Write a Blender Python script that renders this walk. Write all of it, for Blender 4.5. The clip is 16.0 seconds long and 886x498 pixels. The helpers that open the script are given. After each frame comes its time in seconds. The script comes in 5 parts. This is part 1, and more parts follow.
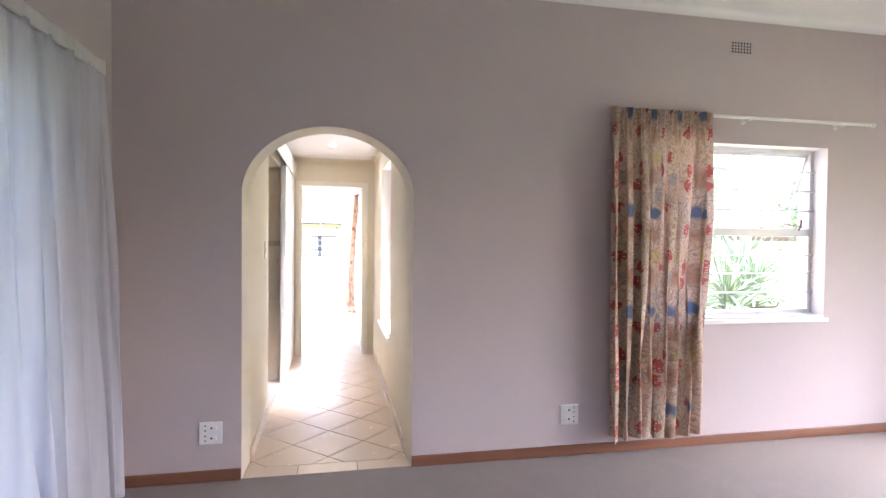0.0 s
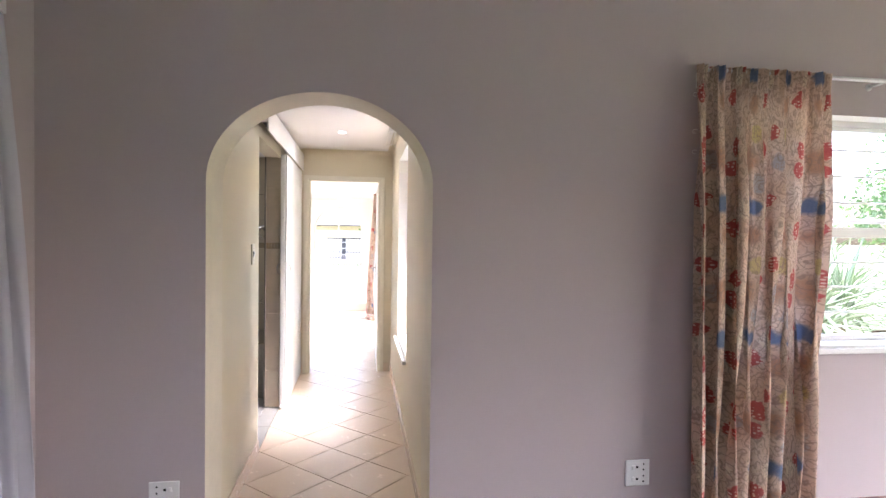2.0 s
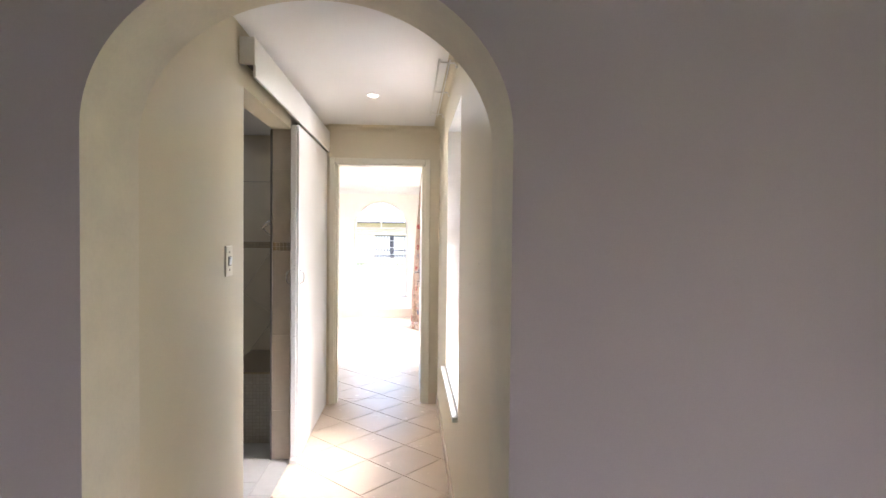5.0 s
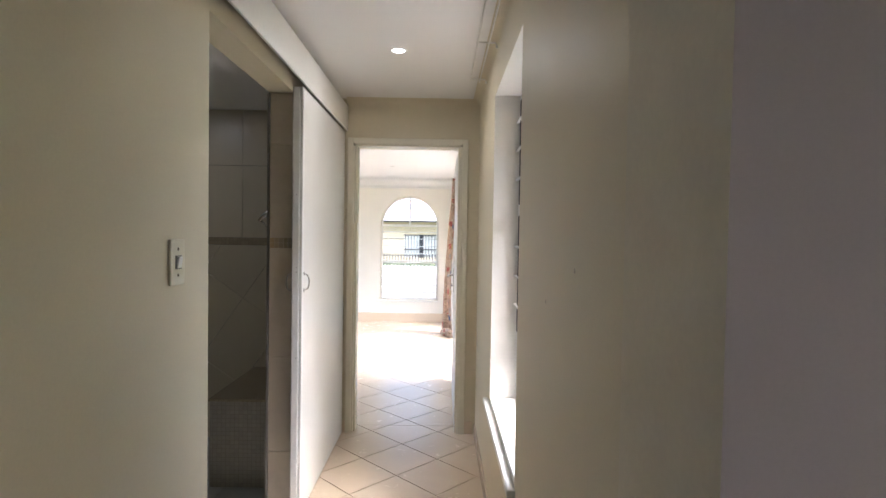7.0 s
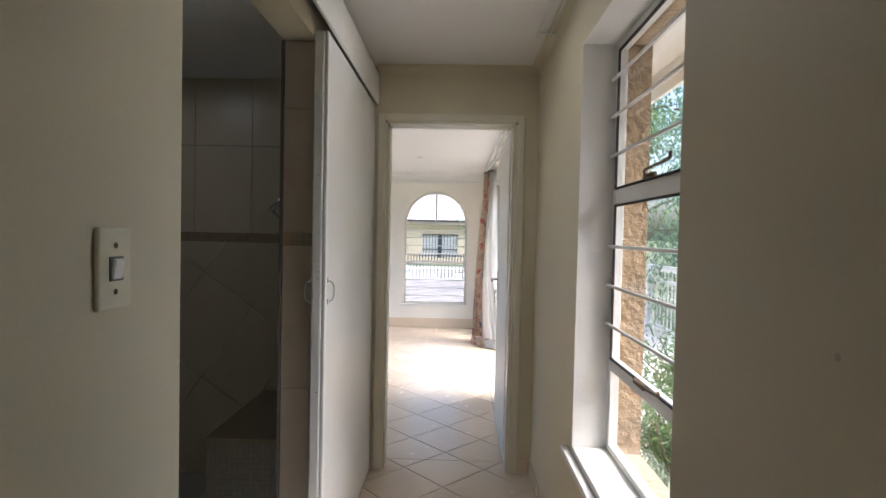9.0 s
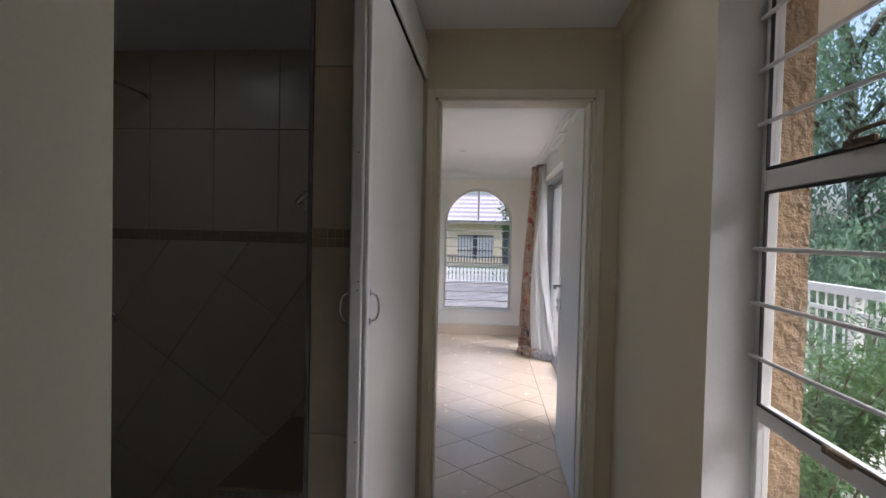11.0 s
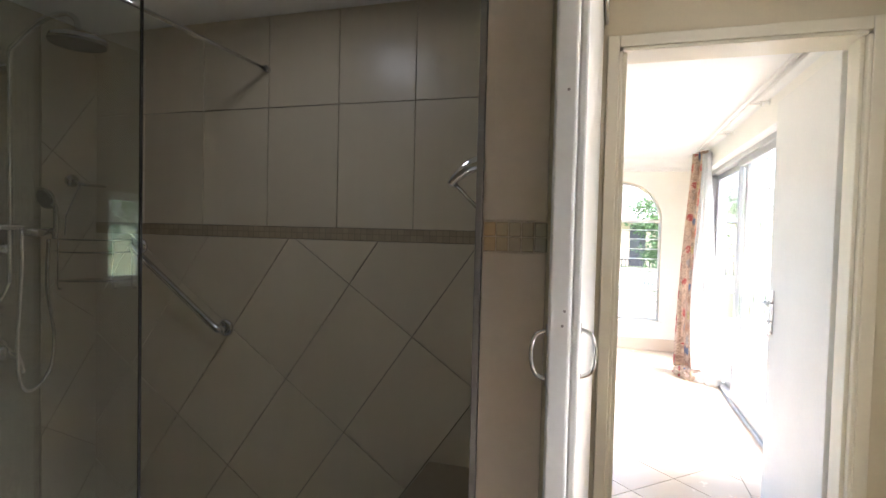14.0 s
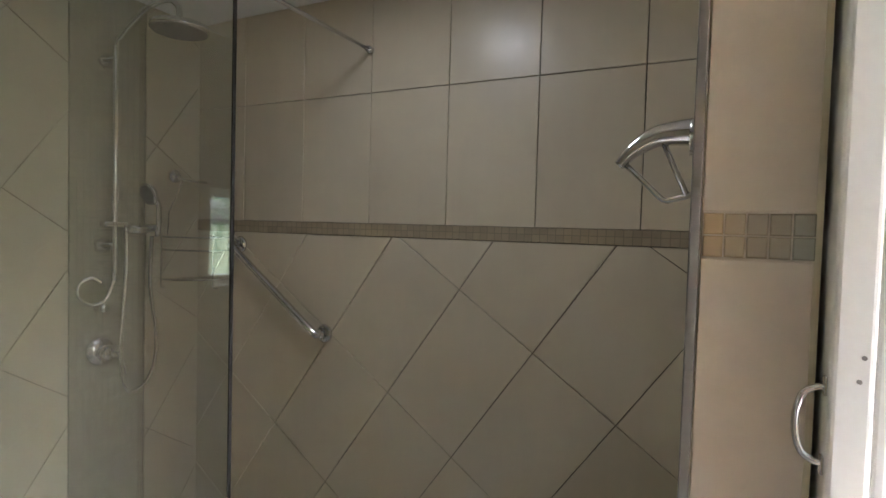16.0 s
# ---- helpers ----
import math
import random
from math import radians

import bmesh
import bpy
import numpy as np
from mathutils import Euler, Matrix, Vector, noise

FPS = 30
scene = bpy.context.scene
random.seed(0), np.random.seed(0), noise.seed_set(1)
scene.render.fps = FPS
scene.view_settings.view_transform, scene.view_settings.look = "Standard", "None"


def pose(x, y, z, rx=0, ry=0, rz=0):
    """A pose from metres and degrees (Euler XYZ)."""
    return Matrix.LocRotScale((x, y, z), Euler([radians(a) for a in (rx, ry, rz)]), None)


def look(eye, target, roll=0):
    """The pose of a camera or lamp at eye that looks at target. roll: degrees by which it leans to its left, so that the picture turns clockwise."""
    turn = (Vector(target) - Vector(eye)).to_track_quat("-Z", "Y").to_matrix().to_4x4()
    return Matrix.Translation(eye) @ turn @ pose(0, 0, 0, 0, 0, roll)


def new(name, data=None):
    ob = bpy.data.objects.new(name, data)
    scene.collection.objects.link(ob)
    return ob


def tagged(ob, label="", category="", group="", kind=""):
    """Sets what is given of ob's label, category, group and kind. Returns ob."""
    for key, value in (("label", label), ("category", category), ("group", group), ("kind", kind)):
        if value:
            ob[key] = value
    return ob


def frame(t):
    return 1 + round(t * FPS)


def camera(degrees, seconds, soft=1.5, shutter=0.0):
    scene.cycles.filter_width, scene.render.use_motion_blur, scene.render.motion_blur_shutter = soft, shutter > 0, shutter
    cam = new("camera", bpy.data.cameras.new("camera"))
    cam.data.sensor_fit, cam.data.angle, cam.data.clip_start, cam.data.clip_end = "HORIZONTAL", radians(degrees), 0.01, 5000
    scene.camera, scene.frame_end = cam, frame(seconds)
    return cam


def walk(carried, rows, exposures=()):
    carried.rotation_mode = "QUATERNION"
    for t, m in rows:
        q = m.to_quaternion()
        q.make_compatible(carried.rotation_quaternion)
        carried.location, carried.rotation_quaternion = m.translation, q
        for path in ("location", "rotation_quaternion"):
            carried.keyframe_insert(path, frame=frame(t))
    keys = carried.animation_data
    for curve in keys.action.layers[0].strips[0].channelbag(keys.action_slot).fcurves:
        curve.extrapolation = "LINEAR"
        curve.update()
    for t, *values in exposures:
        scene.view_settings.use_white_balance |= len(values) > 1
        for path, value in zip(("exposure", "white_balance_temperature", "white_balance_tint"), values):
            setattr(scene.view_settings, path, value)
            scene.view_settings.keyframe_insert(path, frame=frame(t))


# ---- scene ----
cam = camera(79.0, 16.0)
PATH = [
    (0, (0.528, -3.321, 1.45), (0.921, -1.36, 1.402), 0.6),
    (0.5, (0.574, -3.108, 1.438), (0.959, -1.146, 1.399), 0.6),
    (1, (0.623, -2.922, 1.435), (0.977, -0.954, 1.395), 0.6),
    (1.5, (0.655, -2.706, 1.455), (0.981, -0.733, 1.41), 0.6),
    (2, (0.677, -2.518, 1.443), (0.975, -0.541, 1.403), 0.7),
    (2.5, (0.711, -2.296, 1.446), (0.979, -0.314, 1.405), 0.7),
    (3, (0.758, -2.098, 1.44), (0.981, -0.111, 1.399), 0.6),
    (3.5, (0.761, -1.881, 1.45), (0.965, 0.108, 1.404), 0.7),
    (4, (0.772, -1.672, 1.454), (0.946, 0.319, 1.404), 0.6),
    (6.5, (0.738, -0.724, 1.421), (0.775, 1.276, 1.370), 0.9),
    (7, (0.733, -0.509, 1.416), (0.74, 1.49, 1.363), 0.9),
    (7.5, (0.700, -0.322, 1.407), (0.686, 1.677, 1.350), 0.85),
    (8, (0.656, -0.142, 1.398), (0.627, 1.857, 1.346), 0.8),
    (8.5, (0.592, 0.01, 1.395), (0.554, 2.009, 1.341), 1.0),
    (11, (0.387, 0.663, 1.38), (0.215, 2.655, 1.327), 1.3),
    (11.5, (0.351, 0.753, 1.379), (0.122, 2.739, 1.326), 1.1),
    (12, (0.309, 0.874, 1.383), (0.011, 2.85, 1.323), 1.3),
    (12.5, (0.286, 0.974, 1.381), (-0.09, 2.937, 1.323), 1.4),
    (13, (0.236, 1.053, 1.375), (-0.209, 3.002, 1.311), 1.4),
    (13.5, (0.17, 1.152, 1.371), (-0.353, 3.081, 1.306), 1.4),
    (14, (0.095, 1.232, 1.369), (-0.495, 3.141, 1.305), 1.4),
    (14.5, (0.04, 1.289, 1.372), (-0.627, 3.173, 1.301), 1.5),
    (15, (-0.016, 1.351, 1.366), (-0.76, 3.206, 1.295), 1.5),
    (15.5, (-0.067, 1.412, 1.362), (-0.885, 3.236, 1.291), 1.6),
    (16, (-0.11, 1.459, 1.361), (-0.999, 3.249, 1.287), 1.6),
]
EXPOSE = [(0.0, 4.2, 5600, 24), (2.0, 3.93, 5650, 23), (4.0, 3.83, 5650, 21), (6.5, 3.08, 5600, 16), (8.5, 2.32, 5600, 14), (11.0, 1.25, 5400, 17), (11.5, 1.02, 5500, 20), (12.0, 0.78, 5500, 21), (12.5, 1.5, 5500, 18), (13.0, 2.25, 5600, 17), (13.5, 3.0, 5600, 16), (14.0, 3.5, 5650, 16), (14.5, 3.8, 5650, 16), (16.0, 4.35, 5600, 15)]
walk(cam, [(t, look(eye, target, roll)) for t, eye, target, roll in PATH], EXPOSE)

# ---- world and light ----
SUN_EL, SUN_AZ = 50.0, 110.0
world = bpy.data.worlds.new("sky")
scene.world = world
world.use_nodes = True
wn = world.node_tree.nodes
sky = wn.new("ShaderNodeTexSky")
sky.sky_type, sky.sun_disc = 'NISHITA', False
sky.sun_elevation, sky.sun_rotation = radians(SUN_EL), radians(SUN_AZ)
sky.air_density, sky.dust_density, sky.ozone_density = 1.0, 6.0, 0.6
wn["Background"].inputs["Strength"].default_value = 0.15
world.node_tree.links.new(sky.outputs["Color"], wn["Background"].inputs["Color"])

sun_data = bpy.data.lights.new("sun", 'SUN')
sun_data.energy, sun_data.angle, sun_data.color = 1.18, radians(50), (1.0, 0.96, 0.90)
sun = new("sun", sun_data)
sun_dir = Vector((math.sin(radians(SUN_AZ)) * math.cos(radians(SUN_EL)), math.cos(radians(SUN_AZ)) * math.cos(radians(SUN_EL)), math.sin(radians(SUN_EL))))
sun.matrix_world = look(sun_dir * 30, (0, 0, 0))


def spot(name, at, power, size=0.07, color=(1.0, 0.93, 0.82)):
    data = bpy.data.lights.new(name, 'AREA')
    data.shape, data.size, data.energy, data.color = 'DISK', size, power, color
    ob = new(name, data)
    ob.matrix_world = look(at, (at[0], at[1], 0))
    return ob


# ---- materials ----
def nodes_of(name):
    m = bpy.data.materials.new(name)
    m.use_nodes = True
    nt = m.node_tree
    return m, nt.nodes, nt.links, nt.nodes["Principled BSDF"]


def coords(n, l, scale=(1, 1, 1), kind="Object"):
    tc, mp = n.new("ShaderNodeTexCoord"), n.new("ShaderNodeMapping")
    mp.inputs["Scale"].default_value = scale
    l.new(tc.outputs[kind], mp.inputs["Vector"])
    return mp.outputs["Vector"]


def noise_tex(n, l, vec, scale, detail=4, rough=0.55):
    t = n.new("ShaderNodeTexNoise")
    t.inputs["Scale"].default_value, t.inputs["Detail"].default_value, t.inputs["Roughness"].default_value = scale, detail, rough
    l.new(vec, t.inputs["Vector"])
    return t.outputs["Fac"]


def ramp(n, l, fac, stops):
    r = n.new("ShaderNodeValToRGB")
    e = r.color_ramp.elements
    while len(e) < len(stops):
        e.new(0.5)
    for el, (p, c) in zip(e, stops):
        el.position, el.color = p, (*c, 1) if len(c) == 3 else c
    l.new(fac, r.inputs["Fac"])
    return r.outputs["Color"]


def mix(n, l, fac, a, b, blend='MIX'):
    m = n.new("ShaderNodeMix")
    m.data_type, m.blend_type = 'RGBA', blend
    for sock, v in ((m.inputs["Factor"], fac), (m.inputs["A"], a), (m.inputs["B"], b)):
        if isinstance(v, (int, float)):
            sock.default_value = v
        elif isinstance(v, tuple):
            sock.default_value = (*v, 1)
        else:
            l.new(v, sock)
    return m.outputs["Result"]


def bump(n, l, b, height, strength, dist=0.01):
    k = n.new("ShaderNodeBump")
    k.inputs["Strength"].default_value, k.inputs["Distance"].default_value = strength, dist
    l.new(height, k.inputs["Height"])
    l.new(k.outputs["Normal"], b.inputs["Normal"])


def shade(c, f):
    return tuple(min(1.0, v * f) for v in c)


def surface(name, color, rough=0.6, metal=0.0, vary=0.08, big=1.2, fine=60, relief=0.1, dist=0.002, spread=0.0, stretch=(1, 1, 1)):
    """Paint, plaster, wood or metal: stains at a large scale, grain at a small one, fine relief."""
    m, n, l, b = nodes_of(name)
    v = coords(n, l, stretch)
    a, f = noise_tex(n, l, v, big, 5), noise_tex(n, l, v, fine, 3)
    col = ramp(n, l, a, [(0.3, shade(color, 1 - vary)), (0.7, shade(color, 1 + vary * 0.6))])
    col = mix(n, l, 0.5 * vary + 0.02, col, ramp(n, l, f, [(0.35, shade(color, 0.6)), (0.65, shade(color, 1.15))]))
    if spread:
        oi = n.new("ShaderNodeObjectInfo")
        col = mix(n, l, 1.0, col, ramp(n, l, oi.outputs["Random"], [(0, (1 - spread,) * 3), (1, (1 + 0 * spread,) * 3)]), 'MULTIPLY')
    l.new(col, b.inputs["Base Color"])
    l.new(ramp(n, l, a, [(0.3, (rough * 0.9,) * 3), (0.7, (min(1, rough * 1.1),) * 3)]), b.inputs["Roughness"])
    b.inputs["Metallic"].default_value = metal
    bump(n, l, b, f, relief, dist)
    return m


MAUVE = surface("mauve_grey_wall_paint", (0.53, 0.455, 0.445), 0.75, vary=0.05, big=0.8, fine=180, relief=0.08)
CREAM = surface("cream_wall_paint", (0.655, 0.583, 0.42), 0.55, vary=0.06, big=1.6, fine=120, relief=0.08)
ARCHPAINT = surface("pale_arch_paint", (0.67, 0.61, 0.48), 0.6, vary=0.08, big=5, fine=90, relief=0.15)
ROOMWHITE = surface("off_white_wall_paint", (0.84, 0.81, 0.74), 0.55, vary=0.05, big=1.6, fine=120, relief=0.08)
WHITE = surface("white_ceiling_paint", (0.82, 0.81, 0.79), 0.8, vary=0.03, big=0.7, fine=150, relief=0.06)
GLOSS = surface("white_gloss_paint", (0.80, 0.79, 0.75), 0.35, vary=0.05, big=4, fine=90, relief=0.05)
DOORP = surface("off_white_door_paint", (0.78, 0.76, 0.71), 0.42, vary=0.05, big=2.5, fine=70, relief=0.06)
STEEL = surface("cream_steel_frame_paint", (0.74, 0.69, 0.55), 0.4, vary=0.05, big=3, fine=80, relief=0.04)
STUCCO = surface("ochre_textured_plaster", (0.42, 0.295, 0.17), 0.9, vary=0.3, big=9, fine=34, relief=1.0, dist=0.03)
SKIRT = surface("brown_varnished_wood", (0.20, 0.085, 0.045), 0.4, vary=0.25, big=3, fine=40, relief=0.1, stretch=(0.2, 1, 4))
GROUT = surface("tan_grout", (0.26, 0.20, 0.145), 0.9, vary=0.15, big=6, fine=150, relief=0.2)
DARKGROUT = surface("dark_grout", (0.12, 0.10, 0.085), 0.9, vary=0.15, big=6, fine=150, relief=0.2)
CHROME = surface("chrome", (0.66, 0.66, 0.67), 0.07, metal=1.0, vary=0.05, big=8, fine=200, relief=0.02)
ALU = surface("grey_aluminium", (0.46, 0.47, 0.47), 0.38, metal=0.7, vary=0.08, big=5, fine=150, relief=0.03)
BLACK = surface("black_rubber_seal", (0.025, 0.022, 0.02), 0.6, vary=0.2, big=10, fine=120, relief=0.1)
RUST = surface("brass_fittings", (0.16, 0.11, 0.06), 0.45, metal=0.6, vary=0.3, big=20, fine=120, relief=0.1)
PLASTIC = surface("white_plastic", (0.82, 0.81, 0.78), 0.35, vary=0.03, big=10, fine=100, relief=0.02)
IVORY = surface("ivory_plastic", (0.76, 0.70, 0.54), 0.35, vary=0.05, big=10, fine=100, relief=0.02)
DARK = surface("dark_holes", (0.03, 0.028, 0.025), 0.8, vary=0.1, big=10, fine=90, relief=0.05)
SMUDGE = surface("greyish_filler", (0.47, 0.42, 0.31), 0.7, vary=0.1, big=12, fine=100, relief=0.1)
CEMENT = surface("grey_tile_trim", (0.22, 0.20, 0.18), 0.6, vary=0.1, big=8, fine=90, relief=0.1)
BARK = surface("bark", (0.13, 0.09, 0.06), 0.9, vary=0.35, big=5, fine=30, relief=0.8, dist=0.02)
LEAF3 = surface("grey_green_aloe", (0.19, 0.26, 0.15), 0.5, vary=0.3, big=4, fine=30, relief=0.1)
GRASS = surface("lawn_and_soil", (0.10, 0.12, 0.05), 0.95, vary=0.4, big=0.8, fine=25, relief=0.8, dist=0.03)
PAVE = surface("grey_pink_paving_brick", (0.33, 0.295, 0.275), 0.85, vary=0.25, big=2, fine=40, relief=0.3, spread=0.3)
VERANDA = surface("pale_veranda_slab", (0.72, 0.67, 0.61), 0.8, vary=0.15, big=2, fine=50, relief=0.2)
HOUSEWALL = surface("pale_yellow_house_paint", (0.62, 0.52, 0.36), 0.8, vary=0.1, big=1, fine=30, relief=0.2)
ROOFTILE = surface("mauve_roof_sheet", (0.27, 0.22, 0.235), 0.6, vary=0.15, big=1, fine=20, relief=0.2)
ROOFPALE = surface("pale_roof_sheet", (0.47, 0.44, 0.46), 0.6, vary=0.12, big=1, fine=20, relief=0.2)
GREYIRON = surface("dark_iron", (0.06, 0.06, 0.065), 0.5, metal=0.4, vary=0.2, big=6, fine=60, relief=0.1)


def leaf_material(name, color):
    """Foliage: mottled green blades that let some light through."""
    m = surface(name, color, 0.55, vary=0.4, big=1.5, fine=14, relief=0.1)
    n, l = m.node_tree.nodes, m.node_tree.links
    b, out = n["Principled BSDF"], n["Material Output"]
    tl, mx = n.new("ShaderNodeBsdfTranslucent"), n.new("ShaderNodeMixShader")
    tl.inputs["Color"].default_value = (*shade(color, 1.25), 1)
    mx.inputs[0].default_value = 0.35
    l.new(b.outputs[0], mx.inputs[1]), l.new(tl.outputs[0], mx.inputs[2])
    l.new(mx.outputs[0], out.inputs["Surface"])
    return m


LEAF1 = leaf_material("grey_green_foliage", (0.20, 0.31, 0.18))
LEAF2 = leaf_material("light_green_foliage", (0.115, 0.20, 0.07))


def tile_material(name, color, rough, spread, stain, streak=0.0):
    m, n, l, b = nodes_of(name)
    v = coords(n, l)
    a, f, s = noise_tex(n, l, v, 2.2, 5), noise_tex(n, l, v, 55, 4), noise_tex(n, l, v, 9, 6, 0.7)
    col = ramp(n, l, a, [(0.32, shade(color, 0.95)), (0.68, shade(color, 1.03))])
    col = mix(n, l, ramp(n, l, s, [(0.45, (0, 0, 0)), (0.75, (stain,) * 3)]), col, shade(color, 0.72))
    if streak:
        g = noise_tex(n, l, coords(n, l, (1, 1, 0.1)), 16, 5, 0.6)
        col = mix(n, l, streak, col, ramp(n, l, g, [(0.3, shade(color, 0.86)), (0.7, shade(color, 1.07))]))
    oi = n.new("ShaderNodeObjectInfo")
    col = mix(n, l, 1.0, col, ramp(n, l, oi.outputs["Random"], [(0, (1 - spread,) * 3), (1, (1, 1, 1))]), 'MULTIPLY')
    l.new(col, b.inputs["Base Color"])
    l.new(ramp(n, l, s, [(0.3, (rough * 0.93,) * 3), (0.7, (rough * 1.08,) * 3)]), b.inputs["Roughness"])
    bump(n, l, b, f, 0.05, 0.001)
    return m


FLOORTILE = tile_material("cream_glazed_floor_tile", (0.74, 0.605, 0.455), 0.26, 0.05, 0.07)
BATHTILE = tile_material("beige_glazed_wall_tile", (0.60, 0.535, 0.405), 0.30, 0.05, 0.12, streak=0.16)
BATHFLOOR = tile_material("grey_bathroom_floor_tile", (0.42, 0.41, 0.38), 0.35, 0.08, 0.3)


def mosaic_material(name, c1, c2, size):
    """Small glazed squares, each with its own tone, for mosaic too fine to pick apart."""
    m, n, l, b = nodes_of(name)
    v = coords(n, l)
    t = n.new("ShaderNodeTexBrick")
    t.offset = 0.0
    t.inputs["Scale"].default_value = 1.0
    t.inputs["Brick Width"].default_value = t.inputs["Row Height"].default_value = size
    t.inputs["Mortar Size"].default_value = size * 0.05
    t.inputs["Color1"].default_value, t.inputs["Color2"].default_value, t.inputs["Mortar"].default_value = (*c1, 1), (*c2, 1), (*shade(c2, 0.72), 1)
    sep, com = n.new("ShaderNodeSeparateXYZ"), n.new("ShaderNodeCombineXYZ")
    add = n.new("ShaderNodeMath")
    l.new(v, sep.inputs[0])
    l.new(sep.outputs["X"], add.inputs[0]), l.new(sep.outputs["Y"], add.inputs[1])
    l.new(add.outputs[0], com.inputs["X"]), l.new(sep.outputs["Z"], com.inputs["Y"])
    l.new(com.outputs[0], t.inputs["Vector"])
    f = noise_tex(n, l, v, 30, 4)
    l.new(mix(n, l, 0.25, t.outputs["Color"], ramp(n, l, f, [(0.3, shade(c1, 0.7)), (0.7, shade(c2, 1.1))])), b.inputs["Base Color"])
    b.inputs["Roughness"].default_value = 0.4
    bump(n, l, b, t.outputs["Fac"], -0.4, 0.002)
    return m


MOSAIC = mosaic_material("olive_brown_mosaic", (0.39, 0.32, 0.21), (0.30, 0.25, 0.17), 0.026)
BENCHMOSAIC = mosaic_material("grey_beige_mosaic", (0.40, 0.36, 0.29), (0.34, 0.31, 0.26), 0.024)
STRIPMOSAIC = mosaic_material("grey_green_mosaic", (0.42, 0.385, 0.29), (0.34, 0.315, 0.245), 0.024)


def carpet_material():
    m, n, l, b = nodes_of("beige_carpet")
    v = coords(n, l)
    big, mid, f = noise_tex(n, l, v, 1.1, 5), noise_tex(n, l, v, 7, 6, 0.7), noise_tex(n, l, v, 260, 2)
    col = ramp(n, l, big, [(0.3, (0.171, 0.130, 0.107)), (0.7, (0.214, 0.168, 0.142))])
    col = mix(n, l, 0.35, col, ramp(n, l, mid, [(0.35, (0.142, 0.107, 0.088)), (0.65, (0.223, 0.176, 0.147))]))
    col = mix(n, l, 0.35, col, ramp(n, l, f, [(0.3, (0.105, 0.076, 0.062)), (0.7, (0.246, 0.199, 0.171))]))
    l.new(col, b.inputs["Base Color"])
    b.inputs["Roughness"].default_value = 1.0
    b.inputs["Sheen Weight"].default_value = 0.3
    bump(n, l, b, f, 0.6, 0.004)
    return m


CARPET = carpet_material()


def glass_material(name, tint, gloss_rough=0.02, ior=1.45, dirt_haze=0.0):
    m, n, l, b = nodes_of(name)
    out = n["Material Output"]
    tr, gl, mx, fr = n.new("ShaderNodeBsdfTransparent"), n.new("ShaderNodeBsdfGlossy"), n.new("ShaderNodeMixShader"), n.new("ShaderNodeLayerWeight")
    tr.inputs["Color"].default_value = (*tint, 1)
    gl.inputs["Roughness"].default_value = gloss_rough
    fr.inputs["Blend"].default_value = 0.5
    l.new(ramp(n, l, fr.outputs["Facing"], [(0.0, (ior - 1.41,) * 3), (0.6, ((ior - 1.41) * 1.6,) * 3), (0.82, (0.2,) * 3), (1.0, (0.9,) * 3)]), mx.inputs[0])
    l.new(tr.outputs[0], mx.inputs[1]), l.new(gl.outputs[0], mx.inputs[2])
    last = mx.outputs[0]
    # Patchy pale film: dirt, plus the pane's reflected haze put in as colour.
    if dirt_haze:
        df, m2 = n.new("ShaderNodeBsdfDiffuse"), n.new("ShaderNodeMixShader")
        df.inputs["Color"].default_value = (0.6, 0.6, 0.57, 1)
        v = coords(n, l)
        l.new(ramp(n, l, noise_tex(n, l, v, 3.0, 6, 0.7), [(0.3, (dirt_haze * 0.3,) * 3), (0.75, (dirt_haze,) * 3)]), m2.inputs[0])
        l.new(last, m2.inputs[1]), l.new(df.outputs[0], m2.inputs[2])
        last = m2.outputs[0]
    l.new(last, out.inputs["Surface"])
    return m


GLASS = glass_material("window_glass", (0.97, 0.98, 0.97))
SHOWERGLASS = glass_material("shower_glass", (0.93, 0.945, 0.91), 0.02, 1.5, 0.075)


def glow_material(name, color, strength):
    m, n, l, b = nodes_of(name)
    b.inputs["Base Color"].default_value = (0.9, 0.9, 0.88, 1)
    b.inputs["Emission Color"].default_value = (*color, 1)
    b.inputs["Emission Strength"].default_value = strength
    return m


LAMPGLOW = glow_material("lit_downlight_face", (1.0, 0.94, 0.85), 2.0)


def sheer_material(name, color, through_light, opacity):
    m, n, l, b = nodes_of(name)
    out = n["Material Output"]
    df, tl, tr = n.new("ShaderNodeBsdfDiffuse"), n.new("ShaderNodeBsdfTranslucent"), n.new("ShaderNodeBsdfTransparent")
    v = coords(n, l, (1, 1, 0.12))
    col = ramp(n, l, noise_tex(n, l, v, 14, 5), [(0.3, shade(color, 0.88)), (0.7, color)])
    l.new(col, df.inputs["Color"]), l.new(col, tl.inputs["Color"])
    a, c = n.new("ShaderNodeMixShader"), n.new("ShaderNodeMixShader")
    a.inputs[0].default_value, c.inputs[0].default_value = through_light, opacity
    l.new(df.outputs[0], a.inputs[1]), l.new(tl.outputs[0], a.inputs[2])
    l.new(tr.outputs[0], c.inputs[1]), l.new(a.outputs[0], c.inputs[2])
    l.new(c.outputs[0], out.inputs["Surface"])
    return m


SHEER = sheer_material("white_sheer_voile", (0.80, 0.79, 0.84), 0.42, 0.82)
LINING = sheer_material("white_curtain_lining", (0.90, 0.89, 0.87), 0.6, 1.0)


